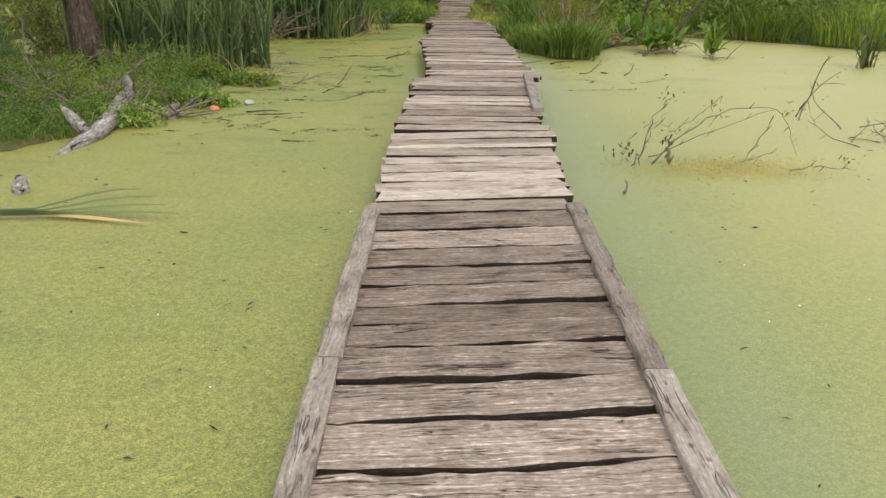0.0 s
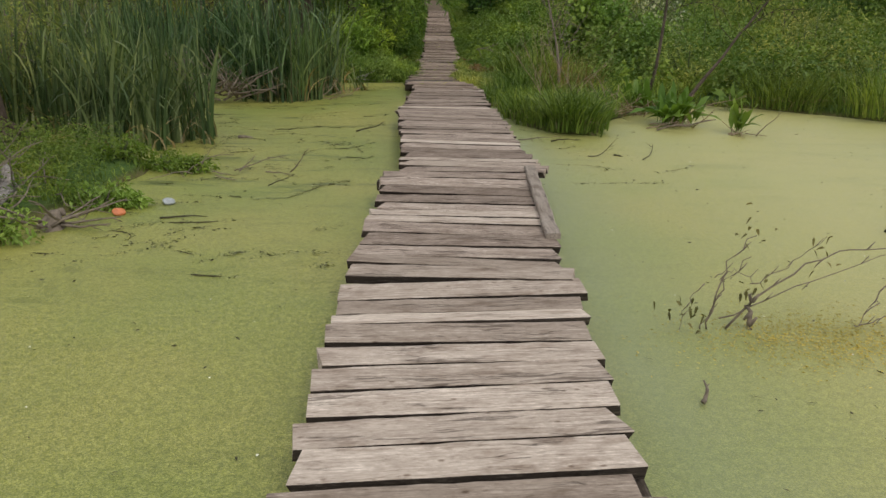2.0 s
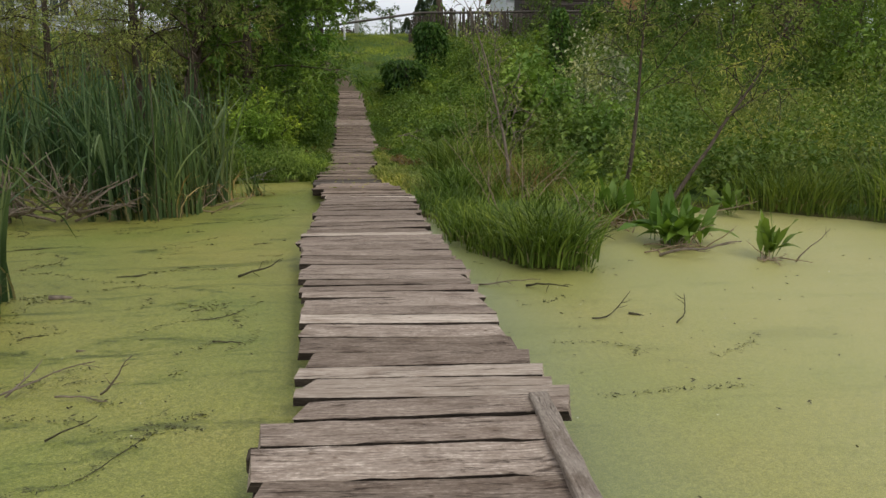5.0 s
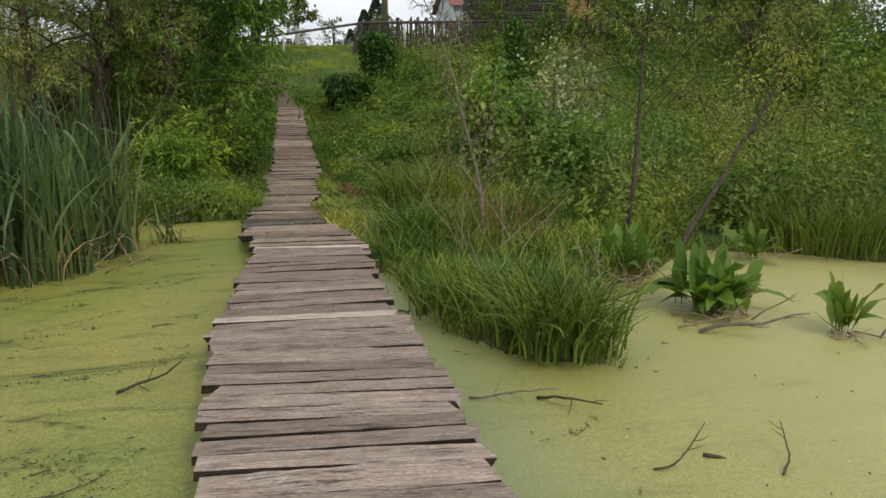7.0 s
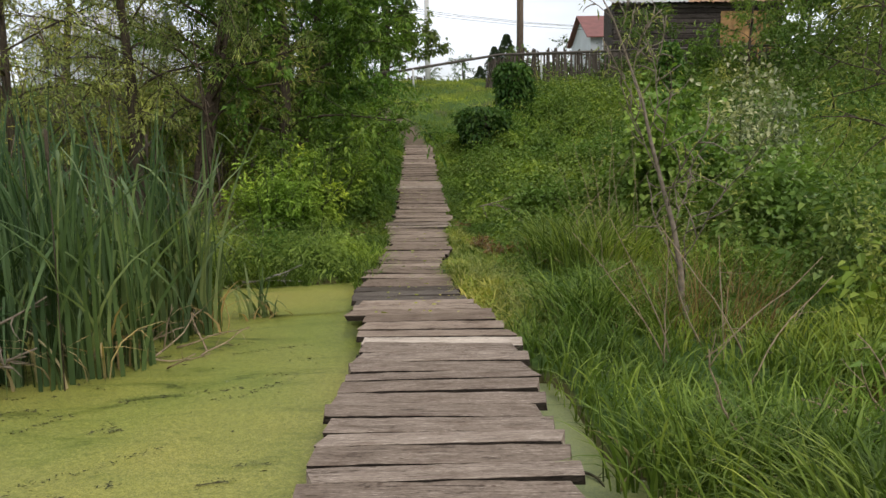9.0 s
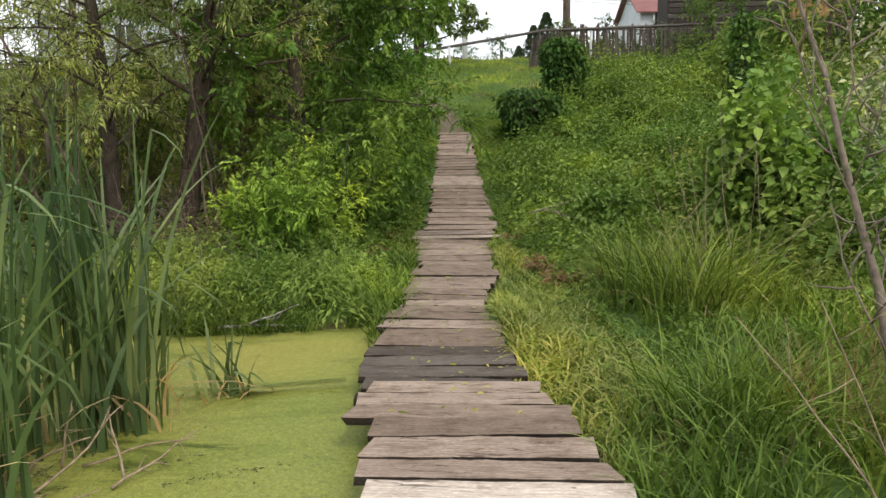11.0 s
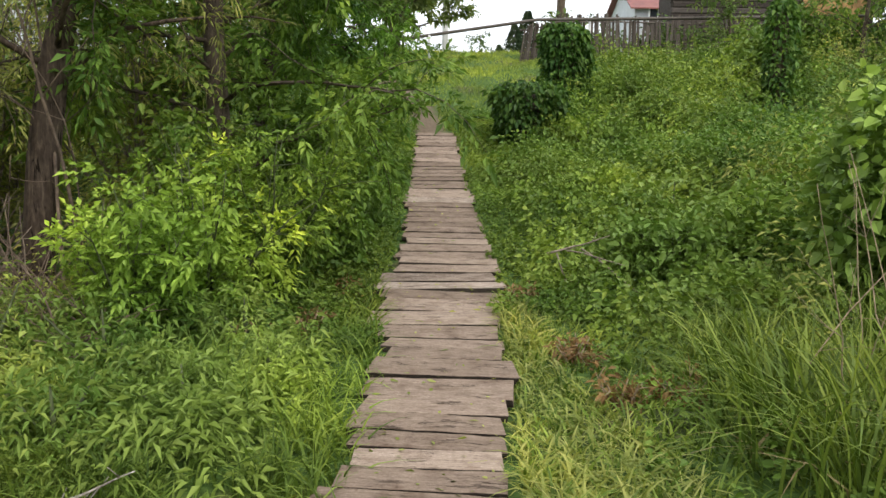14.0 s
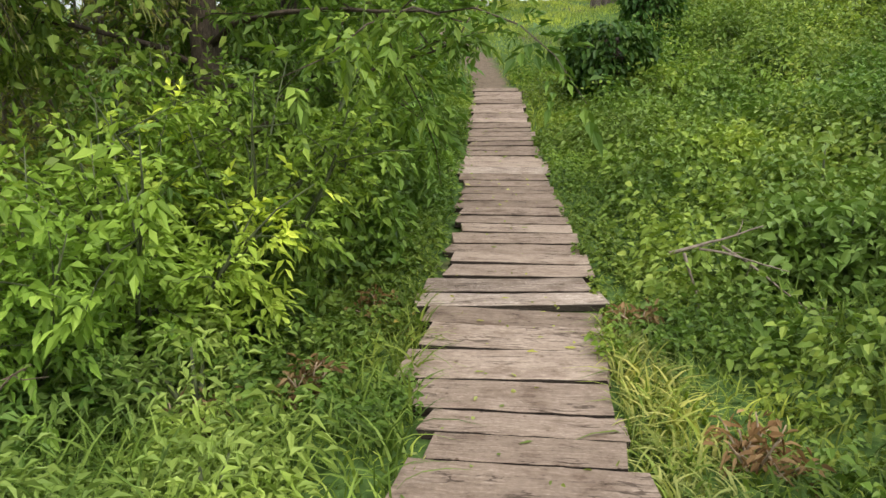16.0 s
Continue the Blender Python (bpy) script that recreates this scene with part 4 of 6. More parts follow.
def mound(name, base, wide, tall, leaves, leaf, mat, label, rng, category="bush", group="", lumps=7, style="broad", stem_mat=None):
    """A dense shrub: several overlapping leafy domes on a fan of stems, with an uneven outline."""
    x, y = base
    thing = empty(name, (x, y, max(0.0, h1(x, y))), label, category, group)
    fol, wood = Build(), Build()
    per = leaves // lumps
    for k in range(lumps):
        a = k * 2.4 + rng.rand()
        d = wide * (0.0 if k == 0 else 0.35 + 0.35 * rng.rand())
        cx, cy = d * math.cos(a), d * math.sin(a)
        top = tall * (1.0 if k == 0 else 0.5 + 0.5 * rng.rand())
        rad = wide * (0.55 if k == 0 else 0.3 + 0.22 * rng.rand())
        wood.add(*tube([(0, 0, -0.05), (cx * 0.5, cy * 0.5, top * 0.45), (cx, cy, top * 0.85)], [0.022, 0.015, 0.005], 5, 0, rng))
        u, v = rng.rand(per), rng.rand(per) * 6.283
        el = np.arcsin(u)
        shell = np.where(rng.rand(per) < 0.7, 0.86 + 0.2 * rng.rand(per), rng.rand(per) ** 0.5)
        ripple = 1 + 0.16 * np.sin(4 * v + 3 * el + k) + 0.12 * np.sin(9 * v - 7 * el)
        out = np.stack([np.cos(el) * np.cos(v), np.cos(el) * np.sin(v), np.sin(el)], 1)
        p = np.stack([cx + rad * shell * ripple * out[:, 0], cy + rad * shell * ripple * out[:, 1], top * (0.12 + 0.9 * shell * ripple * out[:, 2] * (1 - 0.05 * rng.rand(per)))], 1)
        L = leaf[0] * (0.6 + 0.8 * rng.rand(per))
        leaf_set(fol, p, out * 0.7 + 0.75 * rng.randn(per, 3) + np.array([0, 0, -0.1]), L, L * leaf[1] / leaf[0], 0.35, style == "broad", rng)
    wood.make("stalk", stem_mat or M_STEM, thing, "", True)
    fol.make("foliage", mat, thing)
    return thing


def meadow(name, n, x0, x1, y0, y1, tall, width, mat, label, rng, bend=0.5, segs=3, keep=None, margin=0.06, lift=0.0, clump=0):
    """One sheet of grass blades rooted in the ground."""
    if clump:
        m = n // clump
        cx, cy = scatter(m, x0, x1, y0, y1, rng)
        x, y = np.repeat(cx, clump) + 0.07 * rng.randn(m * clump), np.repeat(cy, clump) + 0.07 * rng.randn(m * clump)
    else:
        x, y = scatter(n, x0, x1, y0, y1, rng)
    z = height(x, y)
    ok = (z > -0.03) & ~on_path(x, y, margin)
    if keep is not None:
        ok &= keep(x, y)
    x, y, z = x[ok], y[ok], z[ok]
    k = len(x)
    b = Build()
    patch = 0.75 + 0.35 * np.sin(1.9 * x + 0.7) * np.sin(1.6 * y)
    blade_set(b, np.stack([x, y, z - 0.03 + lift], 1), rng.randn(k, 3), tall * patch * (0.5 + 0.6 * rng.rand(k)), width * (0.7 + 0.6 * rng.rand(k)), bend * (0.3 + 1.0 * rng.rand(k)), segs, rng)
    return tagged(b.make(name, mat), label, "grass", kind="stuff")


def herbs(name, n, x0, x1, y0, y1, tall, leaf, per, mat, label, rng, keep=None, style="broad", margin=0.1):
    """Low leafy plants: upright stems with leaves on all sides, as one sheet."""
    x, y = scatter(n, x0, x1, y0, y1, rng)
    z = height(x, y)
    ok = (z > 0.02) & ~on_path(x, y, margin)
    if keep is not None:
        ok &= keep(x, y)
    x, y, z = x[ok], y[ok], z[ok]
    k = len(x)
    H = (tall(x, y) if callable(tall) else np.full(k, tall)) * (0.5 + 0.5 * rng.rand(k)) * (1 + 0.45 * np.sin(1.3 * x + 0.4) * np.sin(1.1 * y + 0.9 * x) + 0.25 * np.sin(3.7 * x - 2.9 * y))
    s = rng.rand(k, per) ** 0.7
    lean = rng.randn(k, 1, 2) * 0.22
    px = x[:, None] + lean[..., 0] * s * H[:, None] + 0.03 * rng.randn(k, per)
    py = y[:, None] + lean[..., 1] * s * H[:, None] + 0.03 * rng.randn(k, per)
    pz = z[:, None] + s * H[:, None]
    base = np.stack([px, py, pz], -1).reshape(-1, 3)
    way = rng.randn(k * per, 3)
    way[:, 2] = 0.25 + 0.3 * rng.randn(k * per)
    grow = (leaf[0] * (1.15 - 0.5 * s) * (0.6 + 0.7 * rng.rand(k, per))).ravel()
    b = Build()
    leaf_set(b, base, way, grow, grow * leaf[1] / leaf[0], 0.35, style == "broad", rng)
    return tagged(b.make(name, mat), label, "undergrowth", kind="stuff")


def thicket(name, n, x0, x1, y0, y1, wide, tall, leaf, per, mat, label, rng, keep=None, margin=0.25, style="broad"):
    """Undergrowth as one sheet: many small leafy domes that stand clear of one another, leaves outward like shingles."""
    x, y = scatter(n, x0, x1, y0, y1, rng)
    z = height(x, y)
    ok = (z > 0.05) & ~on_path(x, y, margin)
    if keep is not None:
        ok &= keep(x, y)
    x, y, z = x[ok], y[ok], z[ok]
    k = len(x)
    wave = 1 + 0.4 * np.sin(1.1 * x + 0.8 * y) * np.sin(0.9 * y - 0.5 * x)
    rad = wide * (0.55 + 0.7 * rng.rand(k)) * wave
    top = (tall(x, y) if callable(tall) else tall) * (0.5 + 0.7 * rng.rand(k)) * wave
    u, v = 0.05 + 0.95 * rng.rand(k, per), rng.rand(k, per) * 6.283
    el = np.arcsin(u)
    lump = 1 + 0.18 * np.sin(3 * v + 6 * rng.rand(k, 1)) + 0.14 * np.sin(7 * v + 5 * el)
    shell = np.where(rng.rand(k, per) < 0.72, 0.88 + 0.18 * rng.rand(k, per), rng.rand(k, per) ** 0.5) * lump
    out = np.stack([np.cos(el) * np.cos(v), np.cos(el) * np.sin(v), 0.35 * np.sin(el)], -1)
    p = np.stack([x[:, None] + rad[:, None] * shell * out[..., 0], y[:, None] + rad[:, None] * shell * out[..., 1], z[:, None] + top[:, None] * shell * u], -1).reshape(-1, 3)
    grow = (leaf[0] * (0.55 + 0.75 * rng.rand(k, per))).ravel()
    b = Build()
    leaf_set(b, p, out.reshape(-1, 3) + 0.38 * rng.randn(k * per, 3), grow, grow * leaf[1] / leaf[0], 0.4, style == "broad", rng)
    return tagged(b.make(name, mat), label, "undergrowth", kind="stuff")


R = np.random.RandomState

# trees beside the path
tree("willow_tree", (-3.68, 25.5), 7.5, 0.16, (0.06, 0.0), 28, 2.6, 16000, (0.085, 0.019), M_WILLOW, M_DARKBARK, "willow with grey-green narrow leaves and brown bark", start=0.3, rng=R(1), twigs=9, group="pond willows")
tree("willow_tree", (-4.5, 25.2), 6.5, 0.13, (-0.02, 0.02), 22, 2.2, 11500, (0.08, 0.021), M_OLIVE, M_BARK, "thin willow with sparse olive leaves", start=0.25, rng=R(2), twigs=11, group="pond willows")
tree("willow_tree", (-6.1, 24.0), 6.0, 0.10, (0.05, -0.04), 20, 2.4, 10500, (0.08, 0.021), M_OLIVE, M_BARK, "thin willow with sparse olive leaves", start=0.25, rng=R(3), twigs=11, group="pond willows")
tree("willow_tree", (-7.6, 22.5), 6.5, 0.14, (-0.05, -0.03), 22, 2.8, 11500, (0.08, 0.021), M_OLIVE, M_BARK, "thin willow with sparse olive leaves", start=0.25, rng=R(4), twigs=11, group="pond willows")
tree("willow_tree", (-5.4, 12.3), 5.5, 0.23, (-0.18, 0.1), 20, 3.2, 8500, (0.12, 0.026), M_OLIVE, M_DARKBARK, "old willow with a dark leaning trunk on the bank", start=0.35, rng=R(5), twigs=8, group="pond willows")
tree("maple_tree", (-2.3, 27.6), 7.5, 0.15, (0.05, -0.03), 34, 2.9, 9500, (0.16, 0.045), M_MAPLE, M_BARK, "dense green box elder leaning over the path", start=0.12, up=0.3, rng=R(6), twigs=9, droop=0.6, style="trifoliate", group="box elders")
tree("maple_tree", (-2.6, 31.0), 7.5, 0.14, (0.04, -0.02), 28, 2.5, 7000, (0.16, 0.045), M_MAPLE, M_BARK, "dense green box elder beside the path", start=0.12, up=0.3, rng=R(7), twigs=8, droop=0.6, style="trifoliate", group="box elders")
tree("maple_tree", (-1.9, 36.0), 6.0, 0.12, (-0.03, 0), 24, 1.8, 4600, (0.16, 0.045), M_MAPLE, M_BARK, "dense green box elder on the slope", start=0.1, up=0.35, rng=R(8), twigs=8, droop=0.6, style="trifoliate", group="box elders")
tree("elm_tree", (-0.9, 46.6), 9.0, 0.2, (0.08, 0), 34, 2.3, 15000, (0.2, 0.11), M_FARLEAF, M_BARK, "tall dark leafy tree on the crest", start=0.08, up=0.3, rng=R(9), twigs=8, style="broad")
bush("maple_sapling", (-1.6, 24.3), 1.75, 0.5, 15, 1250, (0.12, 0.045), M_YOUNG, M_STEM, "yellow-green box elder sapling", "sapling", "trifoliate", R(10), 4)
bush("maple_sapling", (-1.4, 25.1), 2.0, 0.75, 20, 2600, (0.105, 0.042), M_MAPLE, M_STEM, "green box elder sapling", "sapling", "trifoliate", R(11), 5)
bush("maple_sapling", (-2.1, 23.85), 1.45, 0.42, 12, 950, (0.115, 0.045), M_YOUNG, M_STEM, "yellow-green box elder sapling", "sapling", "trifoliate", R(12), 4)
for k, (x, y, t, w) in enumerate(((-0.95, 26.6, 1.7, 0.6), (-1.0, 28.4, 1.9, 0.65), (-0.9, 30.3, 1.8, 0.6), (-0.95, 32.3, 1.6, 0.6), (-1.2, 34.0, 1.7, 0.7), (-2.1, 25.8, 2.2, 1.0))):
    mound("bush", (x, y), w * 1.05, t, 3400, (0.078, 0.045), M_NETTLE if k % 2 else M_MAPLE, "dense green leafy bush at the path's edge", R(20 + k), group="path bushes", lumps=8)
for k, (x, y, t, w, m) in enumerate(((-5.2, 27.4, 3.0, 1.4, 0), (-6.3, 22.9, 3.4, 1.1, 0), (-7.6, 24.6, 4.0, 1.6, 1), (-8.9, 22.4, 3.8, 1.7, 0), (-7.0, 27.5, 4.2, 1.6, 0), (-8.8, 24.0, 4.0, 1.8, 0), (-3.6, 28.5, 4.5, 1.5, 1), (-6.0, 30.0, 4.8, 2.0, 0), (-8.0, 19.8, 3.0, 1.8, 0), (-10.0, 17.0, 3.2, 2.0, 1), (-6.8, 14.6, 2.6, 1.5, 1), (-7.5, 11.5, 2.2, 1.4, 0), (-8.0, 8.8, 2.0, 1.4, 1), (-4.6, 33.0, 4.5, 2.0, 0), (-4.0, 38.0, 4.2, 1.8, 1), (-5.5, 43.0, 4.0, 2.2, 0))):
    bush("willow_bush", (x, y), t, w, 26, 6800, (0.105, 0.026), M_OLIVE if m else M_WILLOW, M_GREYTWIG, "tall willow shrub with narrow olive leaves" if m else "tall willow shrub with narrow grey-green leaves", "bush", "narrow", R(270 + k), 6, group="willow shrubs")
for k, (x, y, t) in enumerate(((13.0, 41.0, 4.6), (17.0, 39.5, 4.8), (21.0, 41.5, 5.0), (10.0, 43.5, 3.6), (18.5, 33.0, 5.0), (24.0, 36.0, 6.0))):
    tree("slope_tree", (x, y), t, 0.08, (0.03 * (-1) ** k, 0), 20, 2.2, 3400, (0.12, 0.055), M_THICKET if k % 2 else M_NETTLE, M_BARK, "small leafy green tree on the slope", "tree", start=0.12, up=0.4, rng=R(290 + k), twigs=7, style="broad", group="slope trees")
for k, (x, y, t, w) in enumerate(((-3.7, 22.5, 0.7, 0.7), (-3.0, 22.0, 0.6, 0.6), (-2.4, 22.3, 0.65, 0.6), (-1.8, 21.9, 0.5, 0.5), (-1.2, 22.2, 0.45, 0.5), (-0.85, 22.9, 0.35, 0.4), (-2.0, 23.1, 0.6, 0.6), (-2.9, 23.2, 0.75, 0.7), (-1.2, 23.8, 0.5, 0.5))):
    mound("weed_clump", (x, y), w, t, 1100, (0.075, 0.022), M_SHOREWEED if k % 3 else M_WEED, "clump of green lance-leaved weeds at the water's edge", R(310 + k), "weeds", "shore weeds", 5, "narrow")
for k in range(9):
    x = 5.5 + 1.75 * k
    mound("hedge_bush", (x, 48.0 + 0.5 * math.sin(2 * k)), 1.15, 1.15 + 0.35 * math.sin(3 * k + 1), 900, (0.17, 0.1), M_FARLEAF, "dark green hedge bush behind the fence", R(330 + k), "bush", "hedge", 5)
for k, (x, y, t) in enumerate(((16.5, 44.5, 6.0), (20.5, 46.5, 7.0), (25.5, 43.5, 7.0), (29.0, 39.0, 6.5), (23.0, 51.0, 8.0), (32.0, 46.0, 8.0))):
    tree("crest_tree", (x, y), t, 0.11, (0.02 * (-1) ** k, 0), 20, t * 0.4, 3000, (0.2, 0.11), M_FARLEAF if k % 2 else M_THICKET, M_BARK, "leafy green tree beside the fence", "tree", start=0.12, up=0.4, rng=R(345 + k), twigs=6, style="broad", group="crest trees")
# bank on the far side of the boardwalk
tree("dry_sapling", (2.7, 18.15), 3.6, 0.03, (0.02, 0.02), 16, 1.0, 500, (0.06, 0.015), M_OLIVE, M_GREYTWIG, "thin grey half-dead sapling with few leaves", "tree", start=0.12, up=1.3, rng=R(30), twigs=5, droop=0.0)
tree("leaning_willow", (4.2, 17.4), 4.2, 0.036, (0.26, 0.12), 14, 1.5, 2200, (0.075, 0.016), M_WILLOW, M_BARK, "slender leaning willow with sparse leaves", "tree", start=0.4, up=0.7, rng=R(31), twigs=6, droop=0.3)
tree("leaning_willow", (4.7, 17.2), 4.6, 0.034, (0.95, 0.25), 14, 1.3, 1800, (0.075, 0.016), M_WILLOW, M_BARK, "slender willow leaning far over", "tree", start=0.35, up=0.9, rng=R(32), twigs=6, droop=0.2)
mound("silverberry_bush", (6.1, 25.2), 1.3, 2.9, 4600, (0.10, 0.055), M_SILVER, "tall bush with silvery white-green leaves", R(33), lumps=9)
mound("raspberry_bush", (4.75, 24.6), 1.1, 2.5, 6000, (0.12, 0.095), M_WEED, "tall dense bush with broad light green leaves", R(34), lumps=9)
mound("raspberry_bush", (5.4, 22.6), 1.1, 1.5, 4200, (0.1, 0.075), M_WEED, "dense bush with broad light green leaves", R(35), lumps=8)
for k, (x, y, t, w, m) in enumerate(((5.6, 19.3, 1.2, 1.0, 0), (7.2, 18.8, 1.1, 1.2, 1), (9.0, 18.0, 1.1, 1.3, 0), (6.6, 21.4, 1.5, 1.2, 1), (8.8, 21.0, 1.5, 1.4, 0), (11.0, 20.0, 1.5, 1.5, 1), (10.5, 24.0, 1.8, 1.5, 0),
                                      (8.0, 25.5, 1.7, 1.4, 1), (5.6, 28.5, 1.4, 1.3, 0), (8.8, 29.0, 1.6, 1.6, 1), (12.5, 28.0, 2.0, 1.8, 0), (13.5, 23.0, 2.0, 1.7, 1), (4.4, 31.0, 0.7, 1.2, 2), (3.6, 28.4, 0.75, 1.0, 2), (6.6, 33.0, 1.0, 1.5, 2),
                                      (10.0, 34.0, 1.5, 1.8, 0), (14.0, 33.0, 2.2, 2.0, 1), (2.9, 30.0, 0.5, 0.7, 2), (5.6, 36.6, 0.9, 1.4, 2), (5.0, 34.6, 0.8, 1.1, 1), (8.0, 37.5, 1.1, 1.7, 2), (6.6, 40.0, 0.9, 1.5, 1), (9.4, 41.0, 1.1, 1.6, 2), (12.0, 39.0, 1.8, 1.8, 0),
                                      (3.4, 33.2, 0.7, 0.9, 2), (2.4, 32.4, 0.45, 0.6, 2), (4.4, 26.8, 1.0, 1.0, 2), (2.9, 26.2, 0.7, 0.8, 2), (15.5, 37.5, 2.4, 2.0, 1), (16.0, 28.0, 2.4, 2.0, 0), (16.5, 21.5, 2.2, 1.9, 1), (12.8, 17.4, 1.3, 1.5, 1))):
    mound("bush", (x, y), w, t, 2100, (0.07 + 0.0013 * y, 0.03 + 0.014 * m), (M_WILLOW, M_THICKET, M_WEED if k % 2 else M_NETTLE)[m], ("rounded bush with narrow grey-green leaves", "rounded bush with mixed green leaves", "low mound of broad fresh green leaves")[m] + " on the bank", R(40 + k), group="bank bushes", style="broad" if m else "narrow")


def ivy_mass(name, base, wide, tall, leaves, label, rng, squash=1.0):
    x, y = base
    z = h1(x, y)
    thing = empty(name, (x, y, z), label, "ivy")
    core, fol = Build(), Build()
    n = 9
    core.add(*tube([(0, 0, -0.1 + tall * 0.92 * i / n) for i in range(n + 1)], [wide * 0.33 * (1 - 0.4 * (i / n) ** 3) for i in range(n + 1)], 9, 0.15, rng))
    s, a = rng.rand(leaves), rng.rand(leaves) * 6.283
    rad = wide * 0.5 * np.interp(s, [0, 0.15, 0.5, 0.85, 1], [0.72, 0.9, 0.95, 1.0, 0.55]) * (1 + 0.16 * np.sin(3 * a + 5 * s) + 0.1 * rng.randn(leaves)) * np.where(rng.rand(leaves) < 0.25, rng.rand(leaves), 1)
    p = np.stack([rad * np.cos(a), rad * np.sin(a) * squash, s * tall], 1)
    out = np.stack([np.cos(a), np.sin(a), -0.5 + 0.8 * rng.randn(leaves)], 1)
    leaf_set(fol, p, out + 0.4 * rng.randn(leaves, 3), 0.11 * (0.6 + 0.8 * rng.rand(leaves)), 0.09, 0.4, True, rng)
    core.make("stump", M_BARK, thing, "dark dead trunk", True)
    fol.make("vine", M_IVY, thing)


ivy_mass("ivy_covered_stump", (3.62, 37.3), 1.05, 1.85, 3600, "broken trunk wrapped in dark green vine", R(70))
ivy_mass("ivy_covered_sapling", (8.5, 36.4), 0.6, 2.6, 1700, "slim dead tree wrapped in dark green vine", R(72))
ivy_mass("ivy_bush", (2.3, 33.9), 1.3, 1.2, 3400, "low mound of dark green vine", R(71))

# cattails and grasses
cattails((-3.7, 12.9), 0.8, 330, 1.75, "tall green cattails standing in the duckweed", R(80), 0.55)
cattails((-5.2, 14.2), 1.0, 330, 1.9, "tall green cattails standing in the duckweed", R(81), 0.9)
cattails((-5.4, 17.6), 0.8, 300, 2.0, "tall green cattails at the water's edge", R(82), 0.6)
cattails((-2.75, 17.9), 0.75, 330, 2.25, "tall green cattails at the water's edge", R(83), 0.55, heads=2)
cattails((-1.85, 19.3), 0.22, 60, 2.0, "tall green cattails at the water's edge", R(89), 0.3, 0.4)
cattails((-2.1, 18.9), 0.35, 130, 2.2, "tall green cattails at the water's edge", R(84), 0.45, 0.15, heads=1)
cattails((-3.6, 19.6), 0.9, 260, 2.2, "tall green cattails at the water's edge", R(85), 0.6)
cattails((-4.7, 20.3), 0.9, 240, 2.4, "tall green cattails at the water's edge", R(77), 0.5)
cattails((-6.4, 20.2), 1.0, 260, 2.4, "tall green cattails at the water's edge", R(78), 0.6)
cattails((-6.5, 17.6), 1.2, 300, 2.0, "tall green cattails at the water's edge", R(86), 0.8)
cattails((-1.5, 19.7), 0.16, 24, 0.7, "small clump of bent cattail leaves in the duckweed", R(87), 0.1, 0.6)
cattails((8.6, 12.4), 0.3, 50, 1.0, "small clump of cattail leaves in the pond", R(88), 0.3, 0.2)
tuft("sedge_tuft", (2.28, 14.2), 0.42, 460, 0.85, M_SEDGE, "dense arching green sedge tuft on the bank", R(90), 0.75, 0.021)
tuft("sedge_tuft", (1.65, 15.3), 0.35, 160, 0.7, M_SEDGE, "dense arching green sedge tuft on the bank", R(91), 0.75, 0.018)
tuft("sedge_tuft", (2.3, 15.4), 0.5, 260, 0.68, M_SEDGE, "dense arching green sedge tuft on the bank", R(92), 0.75, 0.018)
tuft("sedge_tuft", (2.6, 21.8), 0.7, 520, 1.2, M_SEDGE, "tall arching grass beside the path", R(93), 0.75, 0.018)
tuft("sedge_tuft", (2.0, 18.6), 0.5, 320, 0.9, M_SEDGE, "tall arching grass beside the path", R(94), 0.75, 0.017)
tuft("sedge_tuft", (8.4, 16.0), 1.0, 600, 1.1, M_SEDGE, "tall arching grass at the pond's edge", R(95), 0.5, 0.018)
tuft("sedge_tuft", (6.9, 17.2), 0.7, 600, 0.9, M_SEDGE, "tall arching grass at the pond's edge", R(96), 0.5, 0.018)
meadow("bank_grass", 15000, 1.1, 5.5, 14.0, 25.5, 0.7, 0.017, M_SEDGE, "long green grass on the bank", R(100), 0.75, 5, lambda x, y: (y < 18.8) | (x > 2.0 + 0.15 * np.sin(3 * y)), clump=6)
meadow("low_grass", 5200, 0.6, 2.3, 18.6, 25.5, 0.3, 0.02, M_SEDGE, "low broad-bladed grass beside the path", R(119), 1.0, 4, clump=5)
meadow("mown_grass", 11000, 0.5, 2.3, 18.0, 25.0, 0.34, 0.019, M_CUT, "flattened pale cut grass beside the path", R(101), 1.15, 4, lambda x, y: x < 0.9 + 0.9 * np.clip((24.5 - y) / 4, 0.3, 1))
meadow("edge_grass", 9500, -4.6, -0.1, 20.8, 26.0, 0.5, 0.017, M_SEDGE, "green grass along the path", R(102), 0.95, 5, None, 0.0, clump=5)
meadow("trailside_grass", 12000, -1.0, 1.7, 20.5, 36.0, 0.2, 0.011, M_TURF, "short grass creeping over the boards' edge", R(103), 0.9, 3, lambda x, y: ~on_path(x, y, -0.06), -0.05)
meadow("hill_grass", 80000, -5.0, 9.0, 31.0, 50.0, 0.24, 0.016, M_TURF, "short light green grass on the slope", R(104), 0.6, 2, lambda x, y: (x < 2.6 + 0.12 * (y - 34)) | (y > 42))
meadow("far_grass", 22000, -40.0, 50.0, 30.0, 75.0, 0.5, 0.06, M_TURF, "rough grass on the plateau", R(105), 0.6, 2, lambda x, y: (np.abs(x - 2) > 7) | (y > 49))
meadow("spit_grass", 6000, -9.0, -2.6, 6.5, 12.5, 0.3, 0.010, M_SEDGE, "green grass on the muddy bank", R(106), 0.7, 3)
